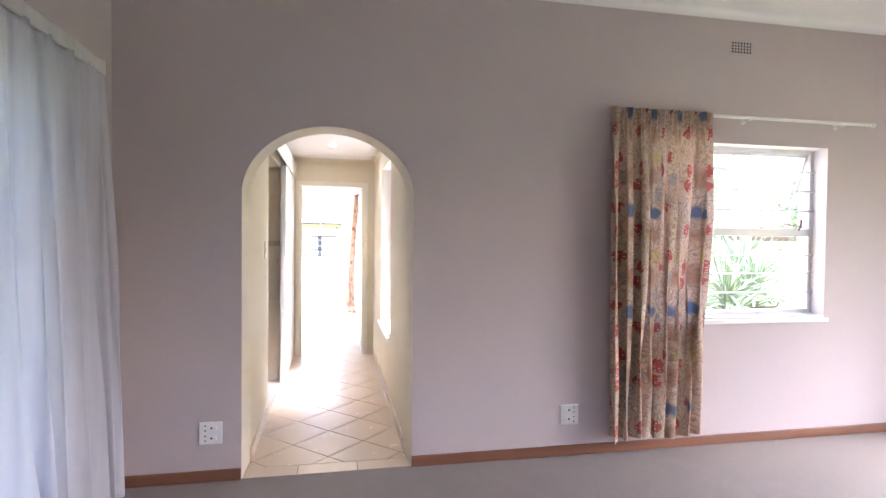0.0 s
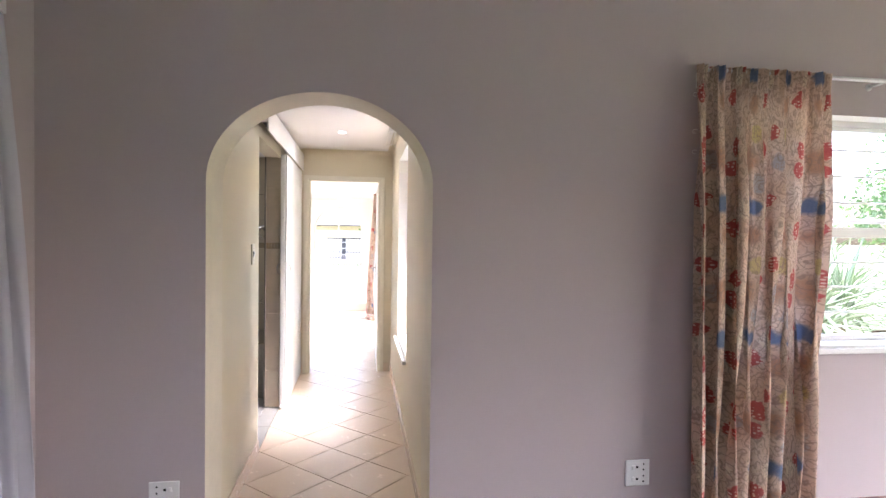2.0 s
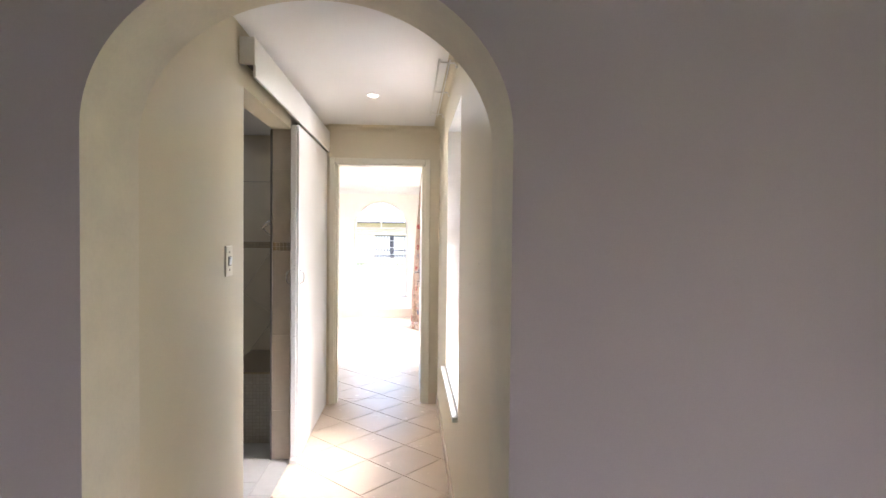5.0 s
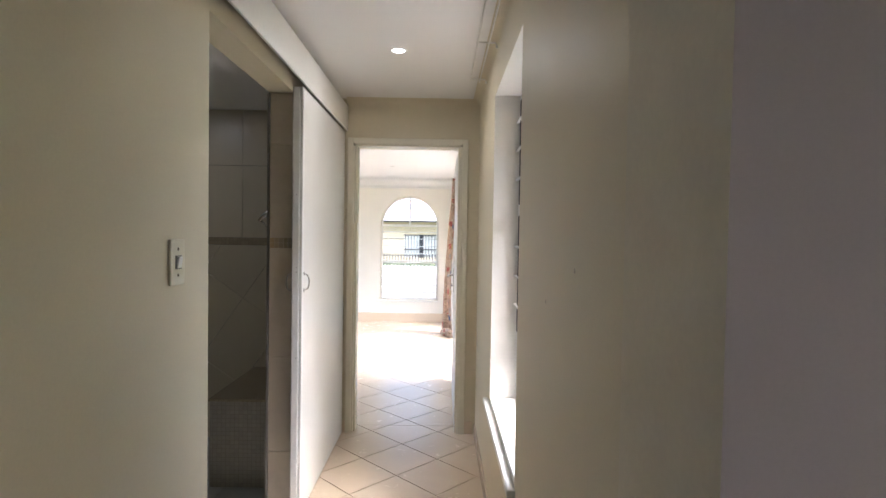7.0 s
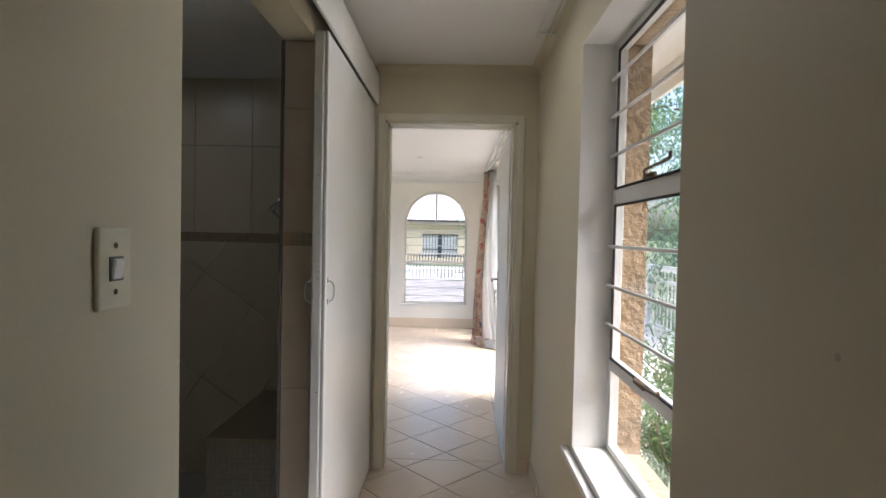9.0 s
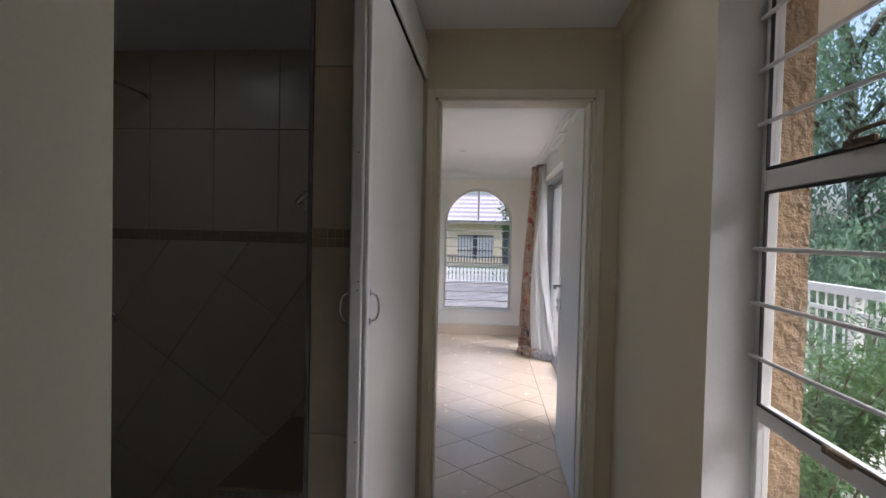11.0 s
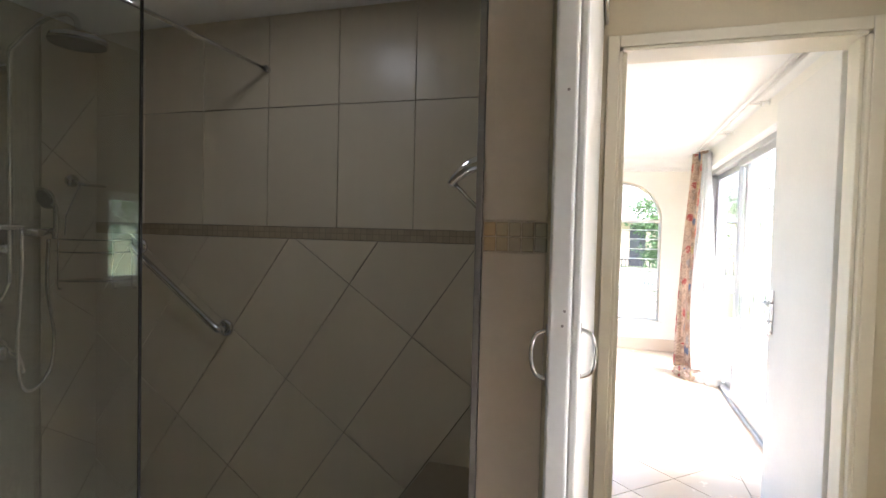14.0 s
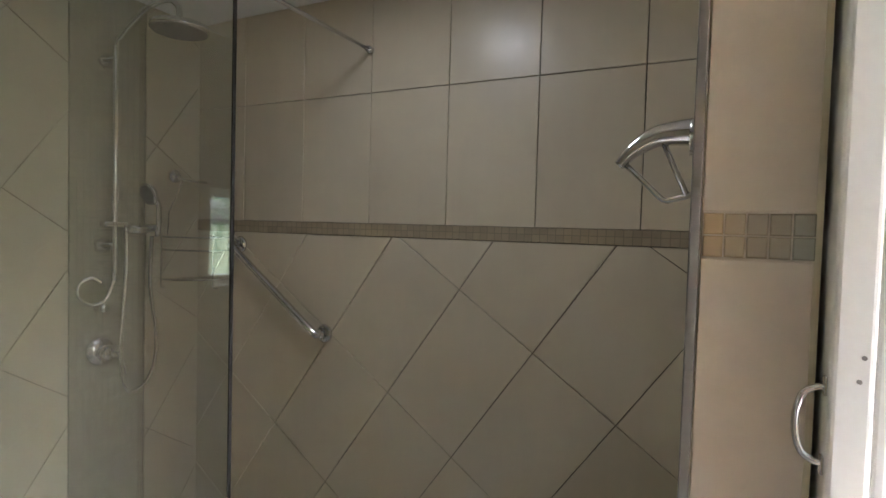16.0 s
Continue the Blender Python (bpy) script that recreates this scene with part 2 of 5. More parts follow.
def floral_material():
    """Printed cotton: cream ground, brown line work, red spotted berries, blue and rust blooms; set by the cloth's own coordinates."""
    m, n, l, b = nodes_of("floral_printed_cotton")
    out = n["Material Output"]
    v = coords(n, l, (1, 1, 1), "UV")
    base = ramp(n, l, noise_tex(n, l, v, 3.5, 4), [(0.3, (0.62, 0.45, 0.33)), (0.7, (0.80, 0.64, 0.50))])
    warp = n.new("ShaderNodeTexNoise")
    warp.inputs["Scale"].default_value, warp.inputs["Detail"].default_value = 19, 3
    l.new(v, warp.inputs["Vector"])
    sc, ad, rep = n.new("ShaderNodeVectorMath"), n.new("ShaderNodeVectorMath"), n.new("ShaderNodeVectorMath")
    sc.operation, sc.inputs["Scale"].default_value = 'SCALE', 0.05
    l.new(warp.outputs["Color"], sc.inputs[0])
    l.new(v, ad.inputs[0]), l.new(sc.outputs[0], ad.inputs[1])
    rep.operation = 'WRAP'
    rep.inputs[1].default_value, rep.inputs[2].default_value = (0.36, 0.65, 1), (0, 0, 0)
    l.new(ad.outputs[0], rep.inputs[0])

    def blob(at, size, soft_edge=0.12):
        """A mask of one motif of the repeat; size: half its width and height."""
        off, st = n.new("ShaderNodeVectorMath"), n.new("ShaderNodeVectorMath")
        off.operation, st.operation = 'SUBTRACT', 'DIVIDE'
        off.inputs[1].default_value, st.inputs[1].default_value = (*at, 0), (*size, 1)
        flat = n.new("ShaderNodeVectorMath")
        flat.operation, flat.inputs[1].default_value = 'MULTIPLY', (1, 1, 0)
        ln = n.new("ShaderNodeVectorMath")
        ln.operation = 'LENGTH'
        l.new(rep.outputs[0], off.inputs[0]), l.new(off.outputs[0], st.inputs[0])
        l.new(st.outputs[0], flat.inputs[0]), l.new(flat.outputs[0], ln.inputs[0])
        half = n.new("ShaderNodeMath")
        half.operation, half.inputs[1].default_value = 'MULTIPLY', 0.5
        l.new(ln.outputs["Value"], half.inputs[0])
        return ramp(n, l, half.outputs[0], [(0.5 - soft_edge, (1, 1, 1)), (0.5, (0, 0, 0))])

    col = mix(n, l, ramp(n, l, noise_tex(n, l, v, 8, 3), [(0.45, (0, 0, 0)), (0.62, (0.6, 0.6, 0.6))]), base, (0.60, 0.42, 0.28))
    for at, size in (((0.28, 0.44), (0.055, 0.085)), ((0.30, 0.07), (0.045, 0.06))):
        col = mix(n, l, blob(at, size, 0.25), col, (0.50, 0.29, 0.18))
    for at, size, tint in (((0.20, 0.44), (0.03, 0.05), (0.42, 0.38, 0.36)), ((0.33, 0.32), (0.026, 0.06), (0.48, 0.44, 0.40)), ((0.12, 0.20), (0.028, 0.055), (0.80, 0.68, 0.50)), ((0.32, 0.57), (0.03, 0.05), (0.62, 0.50, 0.22))):
        col = mix(n, l, blob(at, size), col, tint)
    for scale, tint in ((7.0, (0.28, 0.19, 0.15)), (13.0, (0.38, 0.26, 0.20))):
        lines = ramp(n, l, noise_tex(n, l, coords(n, l, (1.7, 0.75, 1), "UV"), scale, 2.5, 0.6), [(0.40, (0, 0, 0)), (0.42, (0.8, 0.8, 0.8)), (0.44, (0, 0, 0)), (0.50, (0, 0, 0)), (0.515, (0.75, 0.75, 0.75)), (0.53, (0, 0, 0)), (0.58, (0, 0, 0)), (0.60, (0.8, 0.8, 0.8)), (0.62, (0, 0, 0))])
        col = mix(n, l, lines, col, tint)
    for at, size in (((0.27, 0.22), (0.042, 0.055)), ((0.315, 0.205), (0.026, 0.042))):
        col = mix(n, l, blob(at, size, 0.2), col, (0.12, 0.17, 0.29))
    dots = n.new("ShaderNodeTexVoronoi")
    dots.inputs["Scale"].default_value, dots.inputs["Randomness"].default_value = 62, 0.5
    l.new(v, dots.inputs["Vector"])
    berry = mix(n, l, ramp(n, l, dots.outputs["Distance"], [(0.26, (1, 1, 1)), (0.36, (0, 0, 0))]), (0.44, 0.045, 0.045), (0.78, 0.58, 0.46))
    for at, size in (((0.065, 0.10), (0.034, 0.044)), ((0.060, 0.40), (0.036, 0.042)), ((0.080, 0.50), (0.030, 0.050)), ((0.165, 0.25), (0.026, 0.036)), ((0.180, 0.58), (0.026, 0.042))):
        col = mix(n, l, mix(n, l, 1.0, blob(at, size, 0.05), (0.9, 0.9, 0.9), 'MULTIPLY'), col, berry)
    l.new(mix(n, l, 0.12, col, ramp(n, l, noise_tex(n, l, v, 260, 2), [(0.3, (0.1, 0.08, 0.06)), (0.7, (0.8, 0.72, 0.6))])), b.inputs["Base Color"])
    b.inputs["Roughness"].default_value = 0.95
    tl, mx = n.new("ShaderNodeBsdfTranslucent"), n.new("ShaderNodeMixShader")
    l.new(col, tl.inputs["Color"])
    mx.inputs[0].default_value = 0.27
    l.new(b.outputs[0], mx.inputs[1]), l.new(tl.outputs[0], mx.inputs[2])
    l.new(mx.outputs[0], out.inputs["Surface"])
    return m


FLORAL = floral_material()


# ---- building helpers ----
def part(name, bm, material, parent=None, label="", smooth=False):
    """Links a bmesh, made in world places, as one mesh object under a thing or a part."""
    me = bpy.data.meshes.new(name)
    bmesh.ops.recalc_face_normals(bm, faces=bm.faces)
    for f in bm.faces:
        f.smooth = smooth
    bm.to_mesh(me)
    bm.free()
    for mt in material if isinstance(material, (list, tuple)) else [material]:
        me.materials.append(mt)
    ob = new(name, me)
    if parent is not None:
        ob.parent = parent
        if parent.type == 'EMPTY':
            ob.matrix_parent_inverse = Matrix.Translation(-parent.location)
    if label:
        ob["label"] = label
    return ob


def thing(name, at, label, category, group="", kind=""):
    e = new(name)
    e.empty_display_size = 0.1
    e.location = at
    return tagged(e, label, category, group, kind)


def box(bm, lo, hi, bevel=0.0, seg=2):
    b2 = bmesh.new()
    bmesh.ops.create_cube(b2, size=1)
    c = [(a + b) / 2 for a, b in zip(lo, hi)]
    s = [abs(b - a) for a, b in zip(lo, hi)]
    for v in b2.verts:
        v.co = Vector((c[0] + v.co.x * s[0], c[1] + v.co.y * s[1], c[2] + v.co.z * s[2]))
    if bevel:
        bmesh.ops.bevel(b2, geom=b2.edges[:], offset=min(bevel, min(s) * 0.45), segments=seg, affect='EDGES', profile=0.5)
    join(bm, b2)
    return bm


def join(bm, other):
    me = bpy.data.meshes.new("tmp")
    other.to_mesh(me)
    other.free()
    bm.from_mesh(me)
    bpy.data.meshes.remove(me)


def boxed(lo, hi, bevel=0.0):
    return box(bmesh.new(), lo, hi, bevel)


def tube(bm, pts, r, seg=10, cap=True):
    """A round bar along a line of points; r: one radius or one for each point."""
    pts = [Vector(p) for p in pts]
    rs = r if isinstance(r, (list, tuple)) else [r] * len(pts)
    rings, side = [], None
    for i, p in enumerate(pts):
        d = (pts[min(i + 1, len(pts) - 1)] - pts[max(i - 1, 0)]).normalized()
        if side is None:
            side = d.orthogonal().normalized()
        side = (side - d * side.dot(d)).normalized()
        up = d.cross(side)
        rings.append([bm.verts.new(p + (side * math.cos(a) + up * math.sin(a)) * rs[i]) for a in (2 * math.pi * k / seg for k in range(seg))])
    for a, b in zip(rings, rings[1:]):
        for k in range(seg):
            bm.faces.new((a[k], a[(k + 1) % seg], b[(k + 1) % seg], b[k]))
    if cap:
        bm.faces.new(rings[0][::-1])
        bm.faces.new(rings[-1])
    return bm


def smooth_line(pts, n=8):
    """A rounded line through the points."""
    P = [Vector(p) for p in pts]
    P = [P[0] * 2 - P[1]] + P + [P[-1] * 2 - P[-2]]
    out = []
    for a, b, c, d in zip(P, P[1:], P[2:], P[3:]):
        for k in range(n):
            t = k / n
            out.append(0.5 * (2 * b + (c - a) * t + (2 * a - 5 * b + 4 * c - d) * t * t + (3 * b - a - 3 * c + d) * t ** 3))
    return out + [P[-2]]


def wall_mesh(lo, hi, axis, openings=()):
    """A wall with its openings cut through. axis: 0 when the wall runs along x, 1 along y. openings: (from, to, sill, head)."""
    bm = bmesh.new()
    us = sorted({lo[axis], hi[axis], *[v for o in openings for v in o[:2]]})
    for u0, u1 in zip(us, us[1:]):
        zs = [(lo[2], hi[2])]
        for o in openings:
            if o[0] < (u0 + u1) / 2 < o[1]:
                zs = [q for z0, z1 in zs for q in ((z0, min(z1, o[2])), (max(z0, o[3]), z1)) if q[1] - q[0] > 1e-4]
        for z0, z1 in zs:
            a, b = list(lo), list(hi)
            a[axis], b[axis], a[2], b[2] = u0, u1, z0, z1
            box(bm, a, b)
    bmesh.ops.remove_doubles(bm, verts=bm.verts[:], dist=1e-5)
    bm.verts.index_update()
    seen = {}
    for f in bm.faces:
        seen.setdefault(tuple(sorted(v.index for v in f.verts)), []).append(f)
    twice = [f for fs in seen.values() if len(fs) > 1 for f in fs]
    bmesh.ops.delete(bm, geom=twice, context='FACES_ONLY')
    return bm


def paint_sides(ob, axis, minus, plus):
    """Two paints: slots 1 and 2 on the faces that look towards minus and plus of that axis."""
    ob.data.materials.append(minus), ob.data.materials.append(plus)
    for p in ob.data.polygons:
        if p.normal[axis] < -0.9:
            p.material_index = 1
        elif p.normal[axis] > 0.9:
            p.material_index = 2


def wall(name, lo, hi, axis, openings, reveal, minus, plus, label):
    ob = part(name, wall_mesh(lo, hi, axis, openings), reveal)
    paint_sides(ob, 1 - axis, minus, plus)
    return tagged(ob, label, "wall", kind="structure")


def plain(name, lo, hi, material, label, category, bevel=0.0):
    return tagged(part(name, boxed(lo, hi, bevel), material), label, category, kind="structure")


# ---- the large structure ----
T = 0.25
LIV_C, COR_C, FAR_C, BATH_C = 3.03, 2.36, 2.30, 2.24
ground = tagged(part("ground", boxed((-400, -400, -0.5), (400, 400, -0.16)), GRASS), "uneven lawn and bare soil around the house", "ground", kind="structure")

plain("floor_living", (-0.7, -6.5, -0.2), (5.2, 0.0, 0.0), CARPET, "beige wall-to-wall carpet with soft tread marks", "carpet")
plain("ceiling_living", (-0.95, -6.75, LIV_C), (5.45, T, LIV_C + 0.12), WHITE, "white painted flat ceiling", "ceiling")


def arch_z(x, cx=0.4975, half=0.5075, spring=1.687, rise=0.415):
    q = max(0.0, 1 - ((x - cx) / half) ** 2)
    return spring + rise * math.sqrt(q)


def arch_header():
    bm = bmesh.new()
    cx, half = 0.4975, 0.5075
    xs = [cx - half * math.cos(math.pi * k / 48) for k in range(49)]
    rows = []
    for x in xs:
        z, xb = arch_z(x), 0.992 * (x + 0.01) / 1.015
        rows.append([bm.verts.new(p) for p in ((x, 0, z), (xb, T, z), (xb, T, LIV_C), (x, 0, LIV_C))])
    for a, b in zip(rows, rows[1:]):
        for k in range(4):
            bm.faces.new((a[k], b[k], b[(k + 1) % 4], a[(k + 1) % 4]))
    return bm


def splay(ob, x, to):
    """Moves the back edge of the arch's leg so that it meets the corridor wall."""
    for v in ob.data.vertices:
        if abs(v.co.x - x) < 1e-4 and v.co.y > T - 1e-3:
            v.co.x = to


w = wall("wall_arch_west", (-2.45, 0, -0.2), (-0.01, T, LIV_C), 0, [], ARCHPAINT, MAUVE, CREAM, "mauve-grey painted plaster wall beside the arch")
splay(w, -0.01, 0.0)
w = wall("wall_arch_east", (1.005, 0, -0.2), (5.45, T, LIV_C), 0, [(2.60, 4.06, 0.88, 2.12)], ARCHPAINT, MAUVE, STUCCO, "mauve-grey painted plaster wall with a window opening")
splay(w, 1.005, 0.992)
w.data.materials.append(GLOSS)
for p in w.data.polygons:
    if p.material_index == 0 and 2.55 < p.center.x < 4.1:
        p.material_index = 3
ob = part("wall_arch_header", arch_header(), ARCHPAINT)
paint_sides(ob, 1, MAUVE, CREAM)
tagged(ob, "mauve-grey plaster over a round-headed archway", "wall", kind="structure")
wall("wall_living_west", (-0.95, -6.5, -0.2), (-0.7, 0, LIV_C), 1, [(-3.1, -0.8, 0.4, 2.1)], GLOSS, STUCCO, MAUVE, "mauve-grey plaster wall with a wide window")
# The back wall's opening is invented to admit daylight.
wall("wall_living_south", (-0.95, -6.75, -0.2), (5.45, -6.5, LIV_C), 0, [(0.6, 2.0, 0.9, 2.0)], GLOSS, STUCCO, MAUVE, "unseen mauve-grey plaster wall with an opening added for daylight")
# Opening out of view, added to brighten the right of the arch wall.
wall("wall_living_east", (5.2, -6.5, -0.2), (5.45, 0, LIV_C), 1, [(-3.9, -0.5, 0.0, 2.15)], GLOSS, MAUVE, STUCCO, "mauve-grey plaster wall with an unseen opening added for daylight")

# Slab out of view, added to keep the sun patch off the carpet.
plain("sun_block_slab", (5.46, -6.0, 2.35), (6.9, 0.2, 2.47), WHITE, "unseen slab added to keep direct sun out of the east opening", "roof")

# corridor
part_w = -0.123
wall("wall_corridor_west", (part_w, T, -0.2), (0.0, 3.287, COR_C), 1, [(1.185, 2.17, -0.2, 2.103)], CREAM, CREAM, CREAM, "cream painted wall with a doorway to the shower room")
wall("wall_corridor_outer", (1.15, T, -0.2), (1.25, 3.437, COR_C), 1, [(1.28, 2.2, 0.57, 2.115)], STUCCO, CREAM, STUCCO, "ochre textured plaster outer skin of the wall")
wall("wall_corridor_east", (0.992, T, -0.2), (1.15, 3.437, COR_C), 1, [(1.28, 2.2, 0.57, 2.115)], GLOSS, CREAM, STUCCO, "cream painted wall with a tall barred window")
wall("wall_bedroom_south", (-2.45, 3.287, -0.2), (0.992, 3.437, COR_C), 0, [(0.107, 0.875, -0.2, 2.045)], STEEL, CREAM, ROOMWHITE, "cream painted wall around a steel-framed doorway")
plain("ceiling_corridor", (part_w, T, COR_C), (1.25, 3.437, COR_C + 0.12), WHITE, "white painted corridor ceiling", "ceiling")

# far room
wall("wall_bedroom_east", (1.03, 3.437, -0.2), (1.27, 8.41, 2.42), 1, [(4.6, 7.55, -0.2, 2.075)], GLOSS, ROOMWHITE, STUCCO, "cream painted wall with a wide sliding door opening")
# The wide opening is added out of view to let more daylight in.
wall("wall_bedroom_west", (-2.45, 3.437, -0.2), (-2.25, 8.41, 2.42), 1, [(3.8, 8.0, 0.0, 2.2)], CREAM, STUCCO, ROOMWHITE, "plain cream painted wall")
plain("ceiling_bedroom", (-2.25, 3.437, FAR_C), (1.03, 8.16, FAR_C + 0.12), WHITE, "white painted ceiling with small downlights", "ceiling")


def arched_window_wall():
    """The end wall with its round-headed opening."""
    cx, r, spring, sill, y0, y1, top = 0.222, 0.465, 1.5625, 0.35, 8.16, 8.41, 2.42
    bm = bmesh.new()
    box(bm, (-2.25, y0, -0.2), (cx - r, y1, top))
    box(bm, (cx + r, y0, -0.2), (1.03, y1, top))
    box(bm, (cx - r, y0, -0.2), (cx + r, y1, sill))
    rows = []
    for k in range(41):
        a = math.pi * k / 40
        x, z = cx - r * math.cos(a), spring + r * math.sin(a)
        rows.append([bm.verts.new(p) for p in ((x, y0, z), (x, y1, z), (x, y1, top), (x, y0, top))])
    for a, b in zip(rows, rows[1:]):
        for k in range(4):
            bm.faces.new((a[k], b[k], b[(k + 1) % 4], a[(k + 1) % 4]))
    return bm


ob = part("wall_bedroom_north", arched_window_wall(), CREAM)
paint_sides(ob, 1, ROOMWHITE, STUCCO)
tagged(ob, "cream painted end wall with a round-headed window", "wall", kind="structure")

# shower room
wall("wall_shower_west", (-2.45, T, -0.2), (-2.206, 3.287, COR_C), 1, [(0.5, 1.11, 1.06, 1.53)], CREAM, STUCCO, GROUT, "tiled outer wall of the shower room")
plain("wall_shower_north", (-2.206, 3.163, -0.2), (part_w, 3.285, COR_C), DARKGROUT, "grouted backing of the tiled shower wall", "wall")
plain("ceiling_shower", (-2.206, T, BATH_C), (part_w, 3.163, BATH_C + 0.1), WHITE, "white painted shower room ceiling", "ceiling")
plain("floor_shower", (-2.206, T, -0.2), (part_w, 3.163, -0.006), GROUT, "grouted bed under the shower room tiles", "floor")
plain("roof_slab", (-2.45, T, 2.48), (1.27, 8.41, 2.56), WHITE, "plain slab that closes the roof space", "roof")
plain("roof_slab_edge", (-2.45, T, COR_C + 0.02), (-2.25, 3.437, 2.48), STUCCO, "plastered upstand that closes the roof space", "wall")
plain("roof_slab_side", (1.25, T, 2.37), (1.27, 3.437, 2.48), STUCCO, "plastered strip under the roof edge", "wall")
plain("floor_tiled", (part_w, 0.0, -0.2), (1.03, 3.437, -0.006), GROUT, "grout bed of the corridor's tiled floor", "floor")
plain("floor_bedroom", (-2.25, 3.437, -0.2), (1.03, 8.16, -0.006), GROUT, "grout bed of the far room's tiled floor", "floor")
plain("door_threshold", (1.03, 4.6, -0.15), (1.27, 7.55, -0.0065), FLOORTILE, "cream tiled threshold of the sliding door", "threshold")
plain("veranda_slab", (1.27, T, -0.3), (3.9, 12.0, -0.06), VERANDA, "pale concrete veranda slab outside the sliding door", "pavement")


# ---- skirtings and cornices ----
def strip(name, lo, hi, material, label, bevel=0.006):
    return plain(name, lo, hi, material, label, name, bevel)


strip("baseboard", (-0.688, -0.018, 0), (-0.01, -0.0005, 0.068), SKIRT, "brown varnished timber skirting")
strip("baseboard", (1.005, -0.018, 0), (5.19, -0.0005, 0.068), SKIRT, "brown varnished timber skirting")
strip("baseboard", (-0.6995, -6.49, 0), (-0.682, -0.02, 0.068), SKIRT, "brown varnished timber skirting")
strip("baseboard", (0.0005, T + 0.01, 0), (0.010, 1.175, 0.085), FLOORTILE, "cream tile skirting", 0.003)
strip("baseboard", (0.982, T + 0.01, 0), (0.9915, 3.27, 0.085), FLOORTILE, "cream tile skirting", 0.003)
strip("baseboard", (0.91, 3.276, 0), (0.974, 3.2865, 0.09), FLOORTILE, "cream tile skirting", 0.003)
strip("baseboard", (0.012, 3.276, 0), (0.07, 3.2865, 0.09), FLOORTILE, "cream tile skirting", 0.003)
strip("baseboard", (-2.24, 8.146, 0), (1.02, 8.1595, 0.14), FLOORTILE, "cream tile skirting", 0.003)
strip("baseboard", (1.018, 3.5, 0), (1.0295, 4.595, 0.12), FLOORTILE, "cream tile skirting", 0.003)
strip("baseboard", (1.018, 7.56, 0), (1.0295, 8.14, 0.12), FLOORTILE, "cream tile skirting", 0.003)


def cornice(name, a, b, inward, z, size, paint=WHITE, label="white coved plaster cornice"):
    """A coved cornice along a wall from a to b; inward: the way into the room."""
    bm = bmesh.new()
    rings = []
    for p in (a, b):
        ring = [(0, 0), (0, -size)] + [(size - size * math.cos(t), -size + size * math.sin(t)) for t in [math.pi / 2 * k / 6 for k in range(1, 7)]]
        rings.append([bm.verts.new((p[0] + inward[0] * u, p[1] + inward[1] * u, z + v)) for u, v in ring])
    k = len(rings[0])
    for i in range(k):
        bm.faces.new((rings[0][i], rings[0][(i + 1) % k], rings[1][(i + 1) % k], rings[1][i]))
    bm.faces.new(rings[0]), bm.faces.new(rings[1][::-1])
    return tagged(part(name, bm, paint, smooth=False), label, "cornice", kind="structure")


cornice("cornice", (-2.2, 8.1598), (1.02, 8.1598), (0, -1), FAR_C - 0.001, 0.13)
strip("trim", (-2.2, 8.138, 2.150), (1.02, 8.1595, 2.169), WHITE, "white lip under the plaster cornice", 0.003)
cornice("cornice", (1.0298, 3.5), (1.0298, 8.05), (-1, 0), FAR_C - 0.001, 0.05)
cornice("cornice", (-0.69, -0.0005), (5.19, -0.0005), (0, -1), LIV_C - 0.001, 0.05)
cornice("cornice", (0.06, 3.2865), (0.9915, 3.2865), (0, -1), COR_C - 0.001, 0.05, CREAM, "cream painted coved cornice")
cornice("cornice", (0.9915, T), (0.9915, 3.287), (-1, 0), COR_C - 0.001, 0.05, CREAM, "cream painted coved cornice")


# ---- windows ----
def steel_window(name, frame_boxes, panes, bars, label, fittings=()):
    """A steel casement window: frame members, panes, burglar bars, stays."""
    lo = [min(b[0][i] for b in frame_boxes) for i in range(3)]
    win = thing(name, tuple(lo), label, "window", kind="structure")
    bm = bmesh.new()
    for a, b in frame_boxes:
        box(bm, a, b, 0.003, 1)
    part("window_frame", bm, GLOSS, win, "white painted steel frame")
    for a, b in panes:
        p = part("pane", boxed(a, b), GLASS, win)
        p.visible_shadow = False
    for a, b in bars:
        part("burglar_bar", tube(bmesh.new(), [a, b], 0.006, 8), GLOSS, win, smooth=True)
    for f in fittings:
        part("window_stay", f, RUST, win, "dark brass casement stay")
    return win


def seal_boxes(y0, y1, z0, z1, x, t=0.007):
    return [((x, y0, z0), (x + 0.008, y0 + t, z1)), ((x, y1 - t, z0), (x + 0.008, y1, z1)),
            ((x, y0 + t, z0), (x + 0.008, y1 - t, z0 + t)), ((x, y0 + t, z1 - t), (x + 0.008, y1 - t, z1))]


X0 = 1.118
fb = [((X0, 1.28, 0.595), (X0 + 0.035, 1.31, 2.115)), ((X0, 2.17, 0.595), (X0 + 0.035, 2.2, 2.115)), ((X0, 1.31, 2.085), (X0 + 0.035, 2.17, 2.115)),
      ((X0, 1.31, 1.515), (X0 + 0.035, 2.17, 1.572)), ((X0, 1.31, 0.897), (X0 + 0.035, 2.17, 0.940)), ((X0, 1.31, 0.595), (X0 + 0.035, 2.17, 0.620))]
pn = [((X0 + 0.016, 1.31, 1.572), (X0 + 0.020, 2.17, 2.085)), ((X0 + 0.016, 1.31, 0.94), (X0 + 0.020, 2.17, 1.515)), ((X0 + 0.016, 1.31, 0.62), (X0 + 0.020, 2.17, 0.897))]
